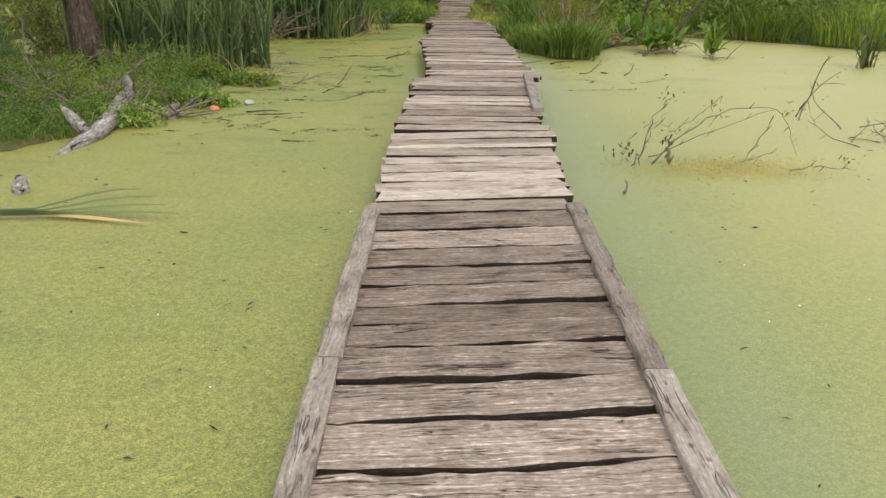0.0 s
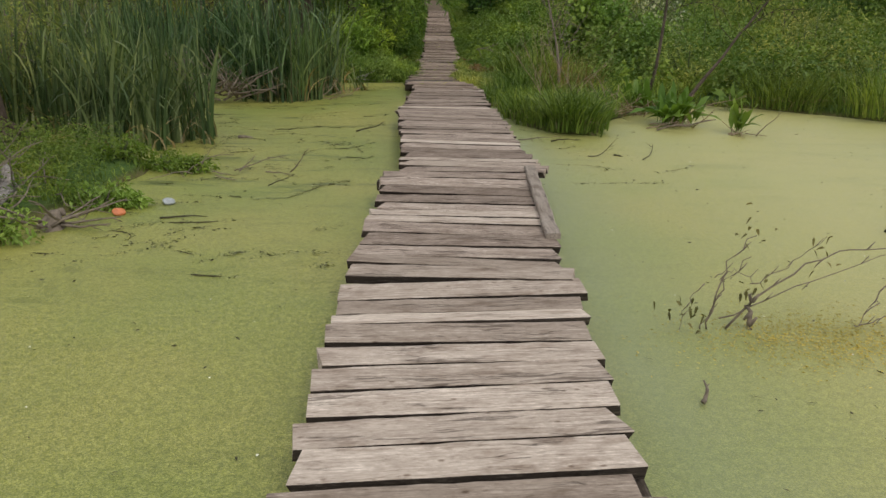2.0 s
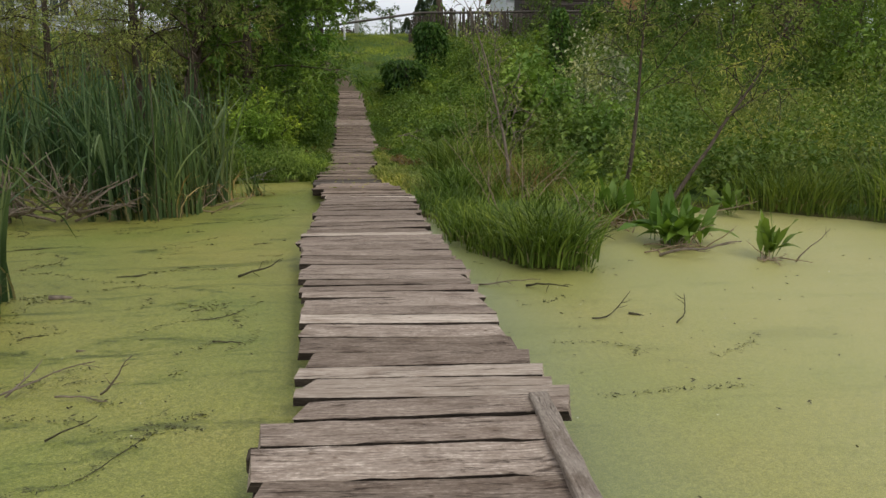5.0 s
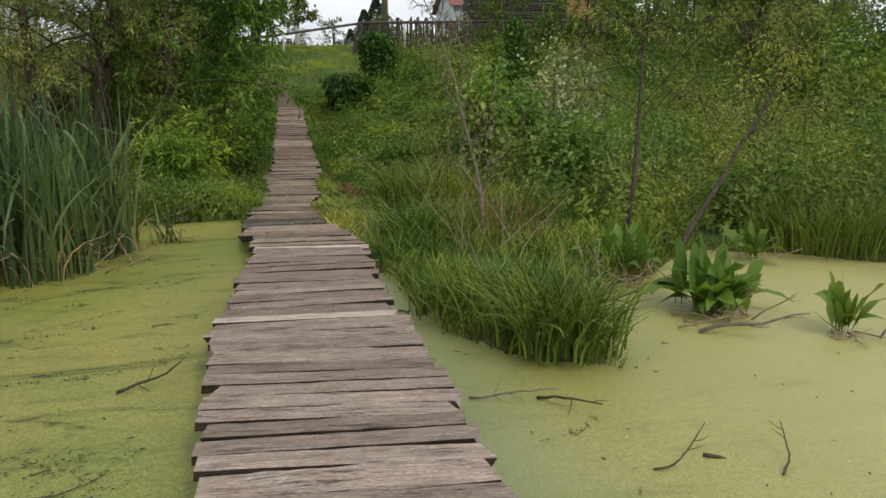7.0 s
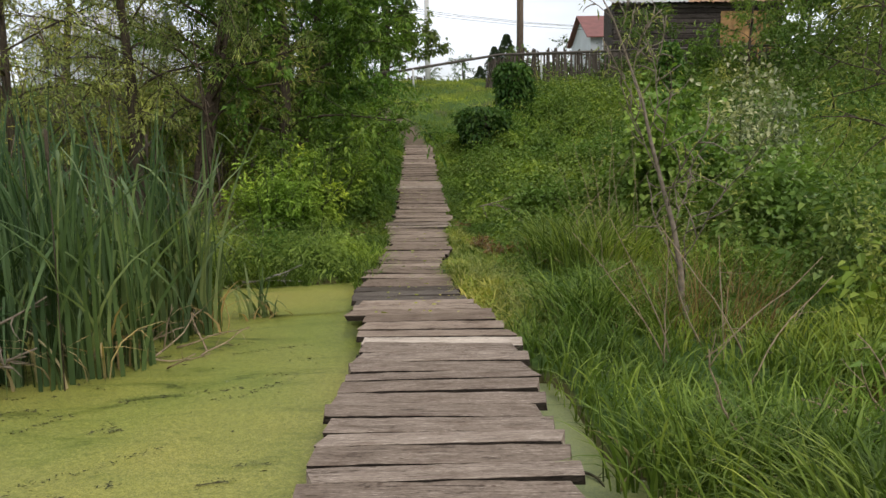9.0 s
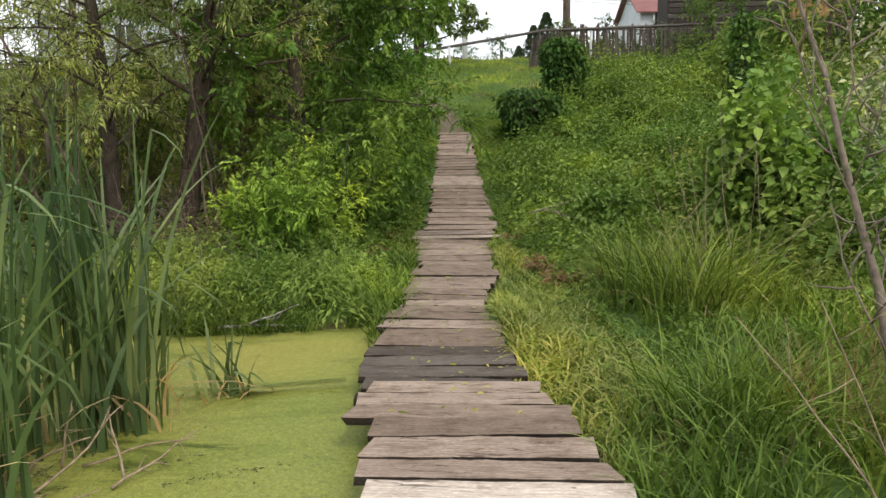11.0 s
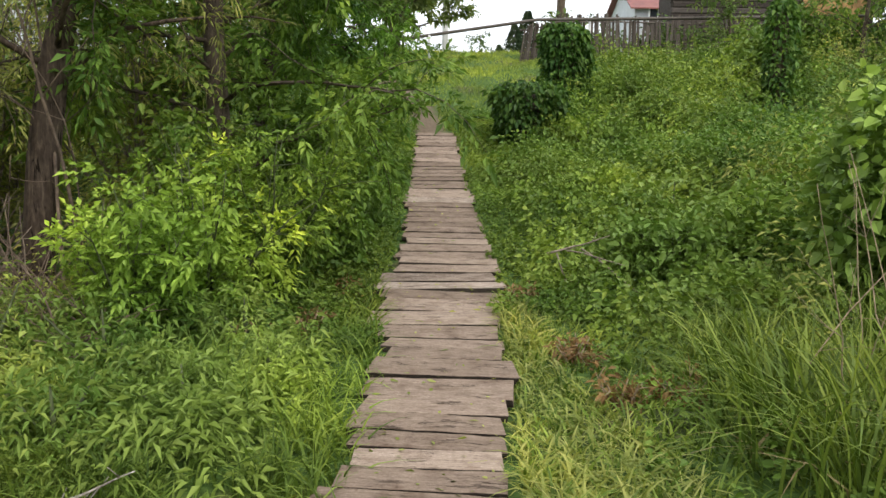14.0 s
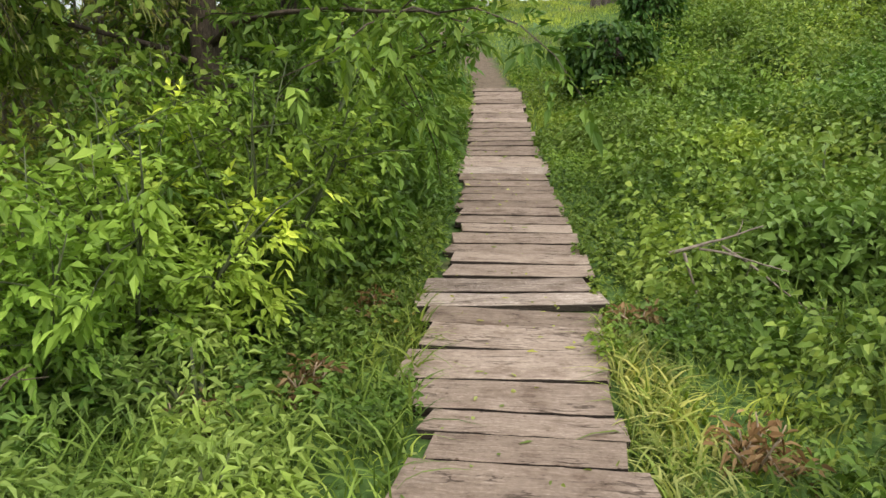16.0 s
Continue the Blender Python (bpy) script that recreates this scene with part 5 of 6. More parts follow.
herbs("spit_herbs", 1300, -9.0, -2.7, 6.8, 12.5, 0.42, (0.06, 0.022), 26, M_THICKET, "small leafy weeds on the muddy bank", R(107), None, "narrow")
thicket("nettle_thicket", 360, 1.5, 8.0, 24.2, 38.5, 0.5, lambda x, y: 0.36 + 0.15 * np.clip(x - 1.2, 0, 4), (0.078, 0.05), 240, M_NETTLE, "lush nettles and broad-leaved weeds on the bank", R(400), lambda x, y: (x < 7.5 - 0.02 * y) & (x > 1.7 + 0.3 * np.clip(y - 32.5, 0, 9)))
thicket("weed_thicket", 140, 1.3, 7.5, 24.5, 38.0, 0.42, lambda x, y: 0.34 + 0.15 * np.clip(x - 1.2, 0, 4), (0.075, 0.048), 190, M_WEED, "fresh light green weeds on the bank", R(401), lambda x, y: (np.sin(1.7 * x + 0.6) * np.sin(1.2 * y) > -0.1) & (x > 1.5 + 0.3 * np.clip(y - 32.5, 0, 9)))
thicket("slope_thicket", 400, 4.4, 19.0, 17.4, 43.0, 0.8, 1.0, (0.115, 0.06), 200, M_THICKET, "mixed green shrubs and weeds on the slope", R(402))
thicket("dark_thicket", 170, 4.2, 19.0, 17.4, 43.0, 0.8, 1.05, (0.11, 0.065), 200, M_NETTLE, "dark green shrubs on the slope", R(403))
thicket("fence_thicket", 260, 4.5, 20.0, 38.5, 45.5, 0.55, 0.55, (0.15, 0.08), 60, M_NETTLE, "rank green weeds below the fence", R(404))
thicket("shore_weeds", 90, -3.4, -0.55, 21.5, 23.9, 0.3, 0.42, (0.09, 0.026), 110, M_SHOREWEED, "light green lance-leaved weeds at the water's edge", R(406), lambda x, y: np.sin(2.1 * x) * np.sin(1.9 * y) > -0.45, 0.12, "narrow")
thicket("edge_thicket", 260, -2.6, -0.25, 25.0, 35.0, 0.3, lambda x, y: 0.2 + 0.35 * np.clip(-0.3 - x, 0, 2), (0.075, 0.045), 60, M_NETTLE, "leafy weeds along the path", R(405), None, 0.12)
for k, (x, y, t, w) in enumerate(((19.5, 35.5, 3.4, 2.2), (23.0, 33.0, 3.6, 2.4), (21.5, 37.5, 3.8, 2.3), (25.5, 38.0, 4.2, 2.6), (18.0, 31.0, 2.8, 2.0), (21.0, 27.5, 2.8, 2.2), (16.0, 41.5, 3.2, 2.0), (19.5, 42.5, 3.6, 2.2), (12.6, 42.8, 2.4, 1.5), (9.2, 38.8, 1.8, 1.2))):
    mound("slope_shrub", (x, y), w, t, 3200, (0.19, 0.1), M_THICKET if k % 3 == 0 else M_NETTLE, "tall dense leafy shrub on the slope", R(410 + k), group="slope shrubs", lumps=10)
herbs("bank_herbs", 1100, 1.4, 6.0, 18.5, 36.0, lambda x, y: 0.2 + 0.08 * np.clip(x - 1.2, 0, 3), (0.07, 0.042), 18, M_NETTLE, "green nettles and weeds on the bank", R(108))
herbs("slope_herbs", 700, 4.5, 17.0, 16.5, 46.0, 0.8, (0.10, 0.05), 18, M_THICKET, "mixed green undergrowth on the slope", R(109))
herbs("edge_herbs", 1700, -2.8, -0.1, 23.6, 35.0, lambda x, y: 0.22 + 0.25 * np.clip(-0.3 - x, 0, 2), (0.065, 0.038), 18, M_NETTLE, "green weeds along the path", R(110), None, "broad", 0.03)
herbs("trailside_weeds", 900, -0.8, 0.1, 26.2, 35.0, 0.22, (0.06, 0.036), 14, M_NETTLE, "low weeds creeping over the boards' edge", R(118), None, "broad", -0.06)
herbs("trail_herbs", 1200, 0.7, 2.0, 24.5, 36.0, 0.2, (0.06, 0.035), 16, M_NETTLE, "low weeds along the path", R(111), None, "broad", 0.0)
herbs("understory", 2600, -14.0, -2.4, 18.5, 34.0, 0.7, (0.12, 0.03), 16, M_OLIVE, "dry olive undergrowth below the willows", R(112), None, "narrow")

meadow("shore_grass", 60000, -5.0, -0.35, 20.6, 24.0, 0.5, 0.014, M_SEDGE, "grass hanging over the water's edge", R(115), 0.9, 5, lambda x, y: (height(x, y) < 0.1) & (np.sin(5 * x) * np.sin(4 * y) > -0.5), 0.02)
meadow("shore_grass", 22000, 1.2, 9.5, 13.3, 18.2, 0.4, 0.012, M_SEDGE, "grass hanging over the pond's edge", R(116), 0.9, 4, lambda x, y: height(x, y) < 0.09, 0.02)
meadow("shore_grass", 18000, -6.5, -2.4, 6.5, 12.6, 0.28, 0.010, M_SEDGE, "grass on the muddy rim of the bank", R(117), 0.9, 4, lambda x, y: (height(x, y) < 0.09) & (np.sin(6 * x) * np.sin(5 * y) > -0.2), 0.02)
herbs("willowherb", 800, 3.0, 17.0, 17.0, 44.0, 1.1, (0.10, 0.02), 30, M_OLIVE, "tall narrow-leaved weeds on the slope", R(113), lambda x, y: np.sin(0.9 * x + 0.5 * y) > 0.15, "narrow")
meadow("slope_grass", 9000, 3.5, 18.0, 17.5, 44.0, 1.0, 0.011, M_TURF, "tall yellowish grass on the slope", R(114), 0.5, 4, lambda x, y: np.sin(0.7 * x - 0.6 * y + 1) > 0.25, clump=20)

# docks in the shallows


def dock(base, leaves, tall, rng, label):
    x, y = base
    thing = empty("dock_plant", (x, y, max(0.0, h1(x, y))), label, "plant", "dock plants")
    for k in range(leaves):
        a, out = k * 2.4 + rng.rand() * 0.5, 0.1 + 0.85 * rng.rand()
        L = tall * (0.7 + 0.5 * rng.rand())
        n = 7
        d = np.array([math.cos(a), math.sin(a), 0])
        sd = np.array([-d[1], d[0], 0])
        s = np.linspace(0, 1, n)
        mid = d[None] * (L * out * s ** 1.3)[:, None] + np.array([0, 0, 1.0])[None] * (L * (s * (1.05 - 0.45 * out) - 0.5 * out * s ** 3))[:, None]
        w = 0.095 * L * np.interp(s, [0, 0.2, 0.3, 0.55, 0.85, 1], [0.08, 0.1, 0.7, 1, 0.55, 0.02]) * (1 + 0.08 * rng.randn(n))
        ripple = 0.03 * L * rng.randn(n) * (w > 0.03)
        mid = mid + np.array([0.12 * rng.randn(), 0.12 * rng.randn(), 0]) * min(1, leaves / 40)
        v = np.concatenate([mid, mid + sd * w[:, None] + np.array([0, 0, 1.0]) * (w * 0.35 + ripple)[:, None], mid - sd * w[:, None] + np.array([0, 0, 1.0]) * (w * 0.35 - ripple)[:, None]])
        f = []
        for i in range(n - 1):
            f += [(i, i + 1, n + i + 1), (i, n + i + 1, n + i), (i, 2 * n + i, 2 * n + i + 1), (i, 2 * n + i + 1, i + 1)]
        b = Build()
        b.add(v, f)
        b.make("leaf", M_DOCK, thing, "", True)
    return thing


dock((4.05, 15.0), 90, 0.64, R(120), "large leafy green dock plant in the shallows")
dock((4.75, 14.1), 15, 0.6, R(121), "small broad-leaved dock plant in the shallows")
dock((3.75, 16.4), 34, 0.6, R(122), "broad-leaved dock plant on the bank")
dock((5.7, 16.9), 18, 0.6, R(123), "broad-leaved dock plant on the bank")

# withered patches
for k, (x, y) in enumerate(((1.455, 22.63), (1.89, 22.68), (1.3, 23.5), (-0.75, 24.1), (-1.15, 23.7), (-0.55, 25.6), (1.15, 25.2))):
    bush("withered_weed", (x, y), 0.3, 0.2, 10, 300, (0.07, 0.024), M_RUST, M_DRYTWIG, "red-brown withered weed in the grass", "weed", "broad", R(130 + k), 2, group="withered weeds")


def sticks(name, base, pieces, mat, label, category, rng, group=""):
    """Branches as tubes; pieces: (start, direction, length, radius, bend)."""
    x, y, z = base
    thing = empty(name, (x, y, z), label, category, group)
    for p, d, L, r, bend in pieces:
        b = Build()
        line = wander(p, d, L, 7, bend, rng)
        b.add(*tube(line, np.linspace(r, r * 0.35, 8), 6, 0.12, rng))
        for q in range(3):
            j = rng.randint(2, 7)
            b.add(*tube(wander(line[j], unit(line[j] - line[j - 1]) + 0.8 * rng.randn(3), L * 0.22, 3, 0.2, rng), np.linspace(r * 0.4, r * 0.15, 4), 4, 0, rng))
        b.make("branch", mat, thing, "", True)
    return thing


tuft("dry_grass_tuft", (2.9, 18.3), 0.65, 240, 1.1, M_RUST, "red-brown dry grass round the sapling", R(97), 0.5, 0.006)
tuft("dry_grass_tuft", (3.5, 16.1), 0.35, 120, 0.4, M_RUST, "red-brown dry stalks on the bank", R(98), 0.8, 0.012)
q = R(99)
sticks("dry_weed", (3.3, 21.9, 0.1), [((0.5 * q.randn(), 0.5 * q.randn(), 0), (0.35 * q.randn() - 0.1, 0.3 * q.randn(), 1), 1.5 + 0.6 * q.rand(), 0.005, 0.07) for _ in range(12)], M_DRYTWIG, "bare tan dry stalks in the grass", "weed", q)
sticks("dry_weed", (2.5, 17.4, 0.1), [((0.3 * q.randn(), 0.3 * q.randn(), 0), (0.4 * q.randn(), 0.3 * q.randn(), 0.9), 0.9 + 0.5 * q.rand(), 0.007, 0.08) for _ in range(8)], M_DRYTWIG, "bare tan dry stalks in the grass", "weed", q)
q = R(201)
lit = Build()
n = 260
ly = q.uniform(18.5, 33, n)
lx = q.uniform(-0.15, 0.75, n)
lz = np.array([path_z(v) if v > 19.24 else 0.235 for v in ly]) + 0.027
leaf_set(lit, np.stack([lx, ly, lz], 1), np.stack([q.randn(n), q.randn(n), 0.05 * q.randn(n)], 1), 0.02 + 0.06 * q.rand(n) ** 2, 0.02, 0.0, True, q)
tagged(lit.make("leaf_litter", M_CUT), "scraps of dry leaf and cut grass on the boards", "litter", kind="stuff")
bush("yellowed_weed", (-0.42, 25.3), 0.22, 0.22, 8, 60, (0.08, 0.05), M_ALGAE, M_STEM, "weed with yellow leaves beside the boards", "weed", "broad", R(202), 2)

sticks("brush_heap", (3.3, 15.7, 0.03), [((0.5 * q.randn(), 0.25 * q.randn(), 0.05), (q.randn(), q.randn(), 0.5), 0.55 + 0.4 * q.rand(), 0.010, 0.12) for _ in range(22)], M_DRYTWIG, "tangle of brown dead stems on the bank", "brush", q)
sticks("brush_heap", (4.0, 14.75, 0.0), [((0.3 * q.randn(), 0.12 * q.randn(), 0.02), (q.randn(), q.randn(), 0.35), 0.3 + 0.3 * q.rand(), 0.010, 0.15) for _ in range(12)], M_DRYTWIG, "brown dead stems round the dock's foot", "brush", q)
sticks("brush_heap", (4.75, 14.05, 0.0), [((0.15 * q.randn(), 0.1 * q.randn(), 0.02), (q.randn(), q.randn(), 0.3), 0.25 + 0.2 * q.rand(), 0.008, 0.15) for _ in range(8)], M_DRYTWIG, "brown dead stems round the small dock's foot", "brush", q)
sticks("brush_heap", (-2.3, 18.2, 0.0), [((0.4 * q.randn(), 0.2 * q.randn(), 0.02), (q.randn(), q.randn(), 0.35), 0.4 + 0.4 * q.rand(), 0.010, 0.12) for _ in range(14)], M_DRYTWIG, "straw-brown dead stems at the cattails' foot", "brush", q)

for x, y, t, w, k in ((-2.6, 11.2, 0.17, 0.34, 0), (-2.95, 9.5, 0.22, 0.3, 1), (-3.4, 11.2, 0.24, 0.42, 2), (-3.4, 8.4, 0.25, 0.4, 3), (-2.98, 11.28, 0.2, 0.36, 4), (-2.75, 9.55, 0.16, 0.2, 5)):
    mound("weed_clump", (x, y), w, t, 700, (0.05, 0.022), M_WEED if k % 2 else M_NETTLE, "low clump of small-leaved weeds on the muddy rim", R(360 + k), "weeds", "shore weeds", 6, "broad")
sticks("brush_heap", (-2.15, 11.0, 0.01), [((0.3 * q.randn(), 0.1 * q.randn(), 0.02), (1 + q.randn(), 0.6 * q.randn(), 0.3), 0.3 + 0.3 * q.rand(), 0.008, 0.15) for _ in range(9)], M_GREYTWIG, "dark dead twigs at the weeds' edge", "brush", q)

q = R(420)
for k in range(16):
    x, y = q.uniform(-7.2, -2.9), q.uniform(24.2, 26.4)
    tall = 2.0 + 2.4 * q.rand()
    sticks("dead_willow", (x, y, h1(x, y) - 0.05), [((0, 0, 0), (0.25 * q.randn(), 0.15 * q.randn(), 1), tall, 0.014 + 0.022 * q.rand(), 0.07), ((0.05, 0, 0), (0.4 * q.randn(), 0.2 * q.randn(), 1), tall * 0.7, 0.012, 0.08)], M_DEADSTEM, "bare brown dead young willow below the trees", "tree", q, "dead willows")

# driftwood, debris and litter
log = empty("driftwood_log", (-3.55, 7.15, 0.0), "bleached grey forked log lying on the bank", "log")
lb = Build()
lb.add(*tube([(-0.04, -0.15, -0.05), (0.0, 0, 0.0), (0.05, 0.6, 0.05), (0.0, 1.2, 0.1), (-0.14, 1.8, 0.15), (-0.24, 2.4, 0.2)], [0.025, 0.05, 0.078, 0.085, 0.085, 0.055], 14, 0.26, R(140)))
lb.add(*tube([(-0.22, 2.3, 0.2), (-0.3, 2.46, 0.29), (-0.33, 2.52, 0.36)], [0.07, 0.05, 0.015], 8, 0.4, R(144)))
lb.make("stem", M_DRIFT, log, "", True)
lb = Build()
lb.add(*tube([(0.0, 0.55, 0.05), (-0.07, 0.5, 0.18), (-0.12, 0.47, 0.27), (-0.17, 0.44, 0.36)], [0.07, 0.055, 0.045, 0.012], 9, 0.3, R(141)))
lb.make("fork_stub", M_DRIFT, log, "", True)
sticks("rotten_stump", (-3.1, 8.75, 0.0), [((0, 0, -0.08), (0.25, 0.2, 1), 0.24, 0.12, 0.2), ((-0.08, 0.06, -0.05), (-0.3, 0.3, 1), 0.26, 0.09, 0.2)] + [((0.1 * math.cos(5 * k), 0.1 * math.sin(3 * k), 0.04), (1.0 * math.cos(0.5 * k - 0.9), 0.9 * math.sin(0.7 * k), 0.12 + 0.05 * k), 0.5 + 0.04 * k, 0.014, 0.14) for k in range(8)], M_GREYTWIG, "rotten grey stump with roots", "stump", R(142))
post = empty("wooden_stub", (-3.3, 5.85, 0.0), "short weathered post stub in the duckweed", "post")
lb = Build()
lb.add(*tube([(0, 0, -0.2), (0.01, 0, 0.03), (0.03, 0, 0.13)], [0.075, 0.07, 0.045], 8, 0.15, R(143)))
lb.make("stub", M_DRIFT, post, "", True)
reed = empty("fallen_cattail", (-3.3, 5.15, 0.02), "fallen cattail leaves floating on the duckweed", "cattail")
for k in range(5):
    lb = Build()
    n = 8
    s = np.linspace(0, 1, n)
    end = np.array([1.45, 0.1, 0])
    fan = np.clip((s - 0.42) / 0.58, 0, 1) ** 1.3
    mid = s[:, None] * end * (1 - 0.1 * abs(k - 1)) + np.stack([0 * s, 0.17 * (k - 1.4) * fan + 0.006 * k, 0.014 + 0.01 * k + 0.03 * k * np.sin(s * 3.1) * fan], 1)
    w = 0.02 * np.interp(s, [0, 0.4, 0.7, 1], [0.5, 0.6, 1.0, 0.08]) + 0.002
    v = np.concatenate([mid + np.array([0, 1, 0.2]) * w[:, None], mid - np.array([0, 1, 0.2]) * w[:, None]])
    lb.add(v, [t for i in range(n - 1) for t in ((i, i + 1, n + i + 1), (i, n + i + 1, n + i))])
    lb.make("leaf", M_REED if k else M_DRYREED, reed)
fallen = copy_thing(reed, pose(-0.55, 19.85, 0.02, 0, 0, 187))
tagged(fallen, "fallen cattail leaves lying from the boards into the duckweed")
rng = R(150)
def arc(p0, p1, p2, n=12):
    t = np.linspace(0, 1, n)[:, None]
    return (1 - t) ** 2 * np.array(p0) + 2 * t * (1 - t) * np.array(p1) + t ** 2 * np.array(p2)


weed = empty("dead_weed", (1.95, 6.72, 0.0), "dead brown weed arching out of the duckweed", "weed")
for p0, p1, p2, r in (((-0.25, 0, -0.03), (-0.22, 0, 0.4), (0.02, 0.05, 0.62), 0.010), ((-0.3, 0, -0.02), (-0.2, 0, 0.25), (-0.02, 0, 0.5), 0.008), ((-0.12, 0, 0.0), (0.45, 0.05, 0.62), (1.1, 0.1, 0.5), 0.011), ((1.1, 0.1, 0.5), (1.3, 0.1, 0.42), (1.42, 0.1, 0.05), 0.006),
                      ((-0.15, 0.02, 0.05), (0.4, 0.1, 0.28), (1.12, 0.12, 0.48), 0.008), ((1.12, 0.1, 0.42), (1.0, 0.05, 0.2), (0.82, 0.0, 0.02), 0.009), ((0.05, 0, -0.05), (0.06, 0, 0.1), (0.02, 0, 0.26), 0.03), ((0.02, 0, 0.3), (0.3, 0, 0.4), (0.5, 0, 0.62), 0.006),
                      ((-0.3, 0, 0.3), (-0.42, 0, 0.25), (-0.45, -0.02, 0.0), 0.006), ((-0.22, 0, 0.35), (-0.1, 0, 0.45), (0.05, 0, 0.3), 0.005), ((1.2, -0.25, 0.01), (1.5, -0.3, 0.1), (1.75, -0.35, 0.03), 0.009), ((0.8, 0, 0.02), (0.95, 0, 0.06), (1.2, 0.05, 0.12), 0.007)):
    b = Build()
    line = arc(p0, p1, p2) * np.array([0.85, 1, 0.95]) + 0.008 * R(int(1000 * abs(p2[0]))).randn(12, 3)
    b.add(*tube(line, np.linspace(r * 0.62, r * 0.3, 12), 5, 0.2))
    for q in (3, 6, 9):
        b.add(*tube([line[q], line[q] + np.array([0.04, 0.0, 0.05]) * (1 if q % 2 else -1)], [r * 0.6, r * 0.25], 4))
    b.make("branch", M_GREYTWIG, weed, "", True)
for k, (x, z) in enumerate(((0.02, 0.62), (-0.42, 0.12), (0.08, 0.28), (0.42, 0.5), (-0.3, 0.1), (1.05, 0.46), (1.6, 0.04))):
    b = Build()
    q = R(300 + k)
    leaf_set(b, np.array([[x, 0, z]]) + 0.05 * q.randn(9, 3), q.randn(9, 3) - np.array([0, 0, 0.7]), 0.045, 0.02, 0.4, True, q)
    tagged(b.make("shrivelled_foliage", M_SHRIVEL, weed), kind="stuff")
bent = empty("dead_weed", (3.96, 8.63, 0.0), "bare grey stalk bent over out of the duckweed", "weed")
for p0, p1, p2, r in (((0, 0, -0.03), (0.05, 0.1, 0.3), (0.5, 0.25, 0.5), 0.009), ((0.2, 0.12, 0.37), (0.35, 0.1, 0.42), (0.52, 0.1, 0.38), 0.005)):
    b = Build()
    b.add(*tube(arc(p0, p1, p2), np.linspace(r, r * 0.4, 12), 5, 0.2))
    b.make("branch", M_GREYTWIG, bent, "", True)
q = R(430)
sticks("brush_heap", (4.28, 7.63, 0.01), [((0.3 * q.randn(), 0.25 * q.randn(), 0.0), (q.randn(), 0.6 * q.randn(), 0.1 + 0.35 * q.rand()), 0.25 + 0.4 * q.rand(), 0.007, 0.16) for _ in range(14)], M_GREYTWIG, "grey dead branches lying in the duckweed", "brush", q)
cattails((6.78, 12.93), 0.18, 26, 0.95, "small clump of cattail leaves in the pond", R(431), 0.15, 0.3)
for k, (x, y, d, L, r) in enumerate(((1.4, 5.79, (0.3, 0.1, 0.4), 0.12, 0.02), (2.45, 12.3, (1, -0.45, 0.06), 0.5, 0.018), (2.75, 12.0, (0.5, 0.8, 0.12), 0.45, 0.012), (-1.9, 11.9, (1, 0.1, 0.02), 0.7, 0.014), (-1.0, 14.0, (1, 0.25, 0.1), 0.5, 0.02), (-2.3, 9.1, (1, 0.2, 0), 0.5, 0.014),
                                      (1.35, 13.4, (1, -0.5, 0.02), 0.6, 0.014), (1.8, 13.3, (0.8, -0.7, 0.03), 0.5, 0.018), (2.1, 12.2, (1, -0.3, 0.05), 0.45, 0.012), (-2.6, 13.4, (1, 0.1, 0.05), 0.4, 0.045), (4.0, 8.8, (0.35, 0.2, 0.9), 0.75, 0.018),
                                      (4.4, 7.5, (0.6, 0.3, 0.6), 0.8, 0.014), (4.95, 13.9, (0.4, 0.2, 0.8), 0.5, 0.014), (-1.6, 10.4, (1, 0.3, 0), 0.3, 0.010), (-0.95, 12.0, (1, -0.1, 0), 0.35, 0.010), (3.6, 14.4, (1, -0.5, 0.02), 0.9, 0.03), (1.2, 15.6, (0.7, -0.8, 0), 0.4, 0.014),
                                      (-1.75, 4.9, (1, 0.05, 0), 0.2, 0.008), (-2.6, 3.4, (0.7, 0.5, 0), 0.12, 0.006), (2.9, 15.8, (0.3, -1, 0.1), 0.9, 0.025))):
    sticks("floating_stick", (x, y, 0.012), [((0, 0, 0), d, L, r * 0.65, 0.16)], M_DEBRIS if k % 3 else M_GREYTWIG, "dark wet stick lying in the duckweed", "stick", R(160 + k), "floating sticks")
sticks("brush_pile", (-3.95, 17.4, 0.02), [((rng.uniform(-0.6, 0.6), rng.uniform(-0.3, 0.3), 0.25 * rng.rand()), (rng.randn(), 0.6 * rng.randn(), 0.55), 1.0, 0.02, 0.12) for _ in range(34)], M_GREYTWIG, "heap of dry grey branches at the water's edge", "branches", rng)
sticks("brush_pile", (-4.3, 9.6, 0.08), [((rng.uniform(-1.1, 0.9), rng.uniform(-1.0, 0.6), 0.1 * rng.rand()), (rng.randn(), rng.randn(), 0.45), 0.5 + 0.6 * rng.rand(), 0.009, 0.14) for _ in range(48)], M_GREYTWIG, "tangle of dry grey branches on the bank", "branches", rng)
sticks("brush_pile", (-2.75, 23.7, h1(-2.75, 23.7)), [((rng.uniform(-0.5, 0.5), rng.uniform(-0.5, 0.4), 0.02), (rng.randn(), rng.randn() - 0.6, 0.8), 0.4 + 0.6 * rng.rand(), 0.010, 0.12) for _ in range(40)], M_DEADSTEM, "tangle of brown roots and dead stems beside the saplings", "branches", rng)
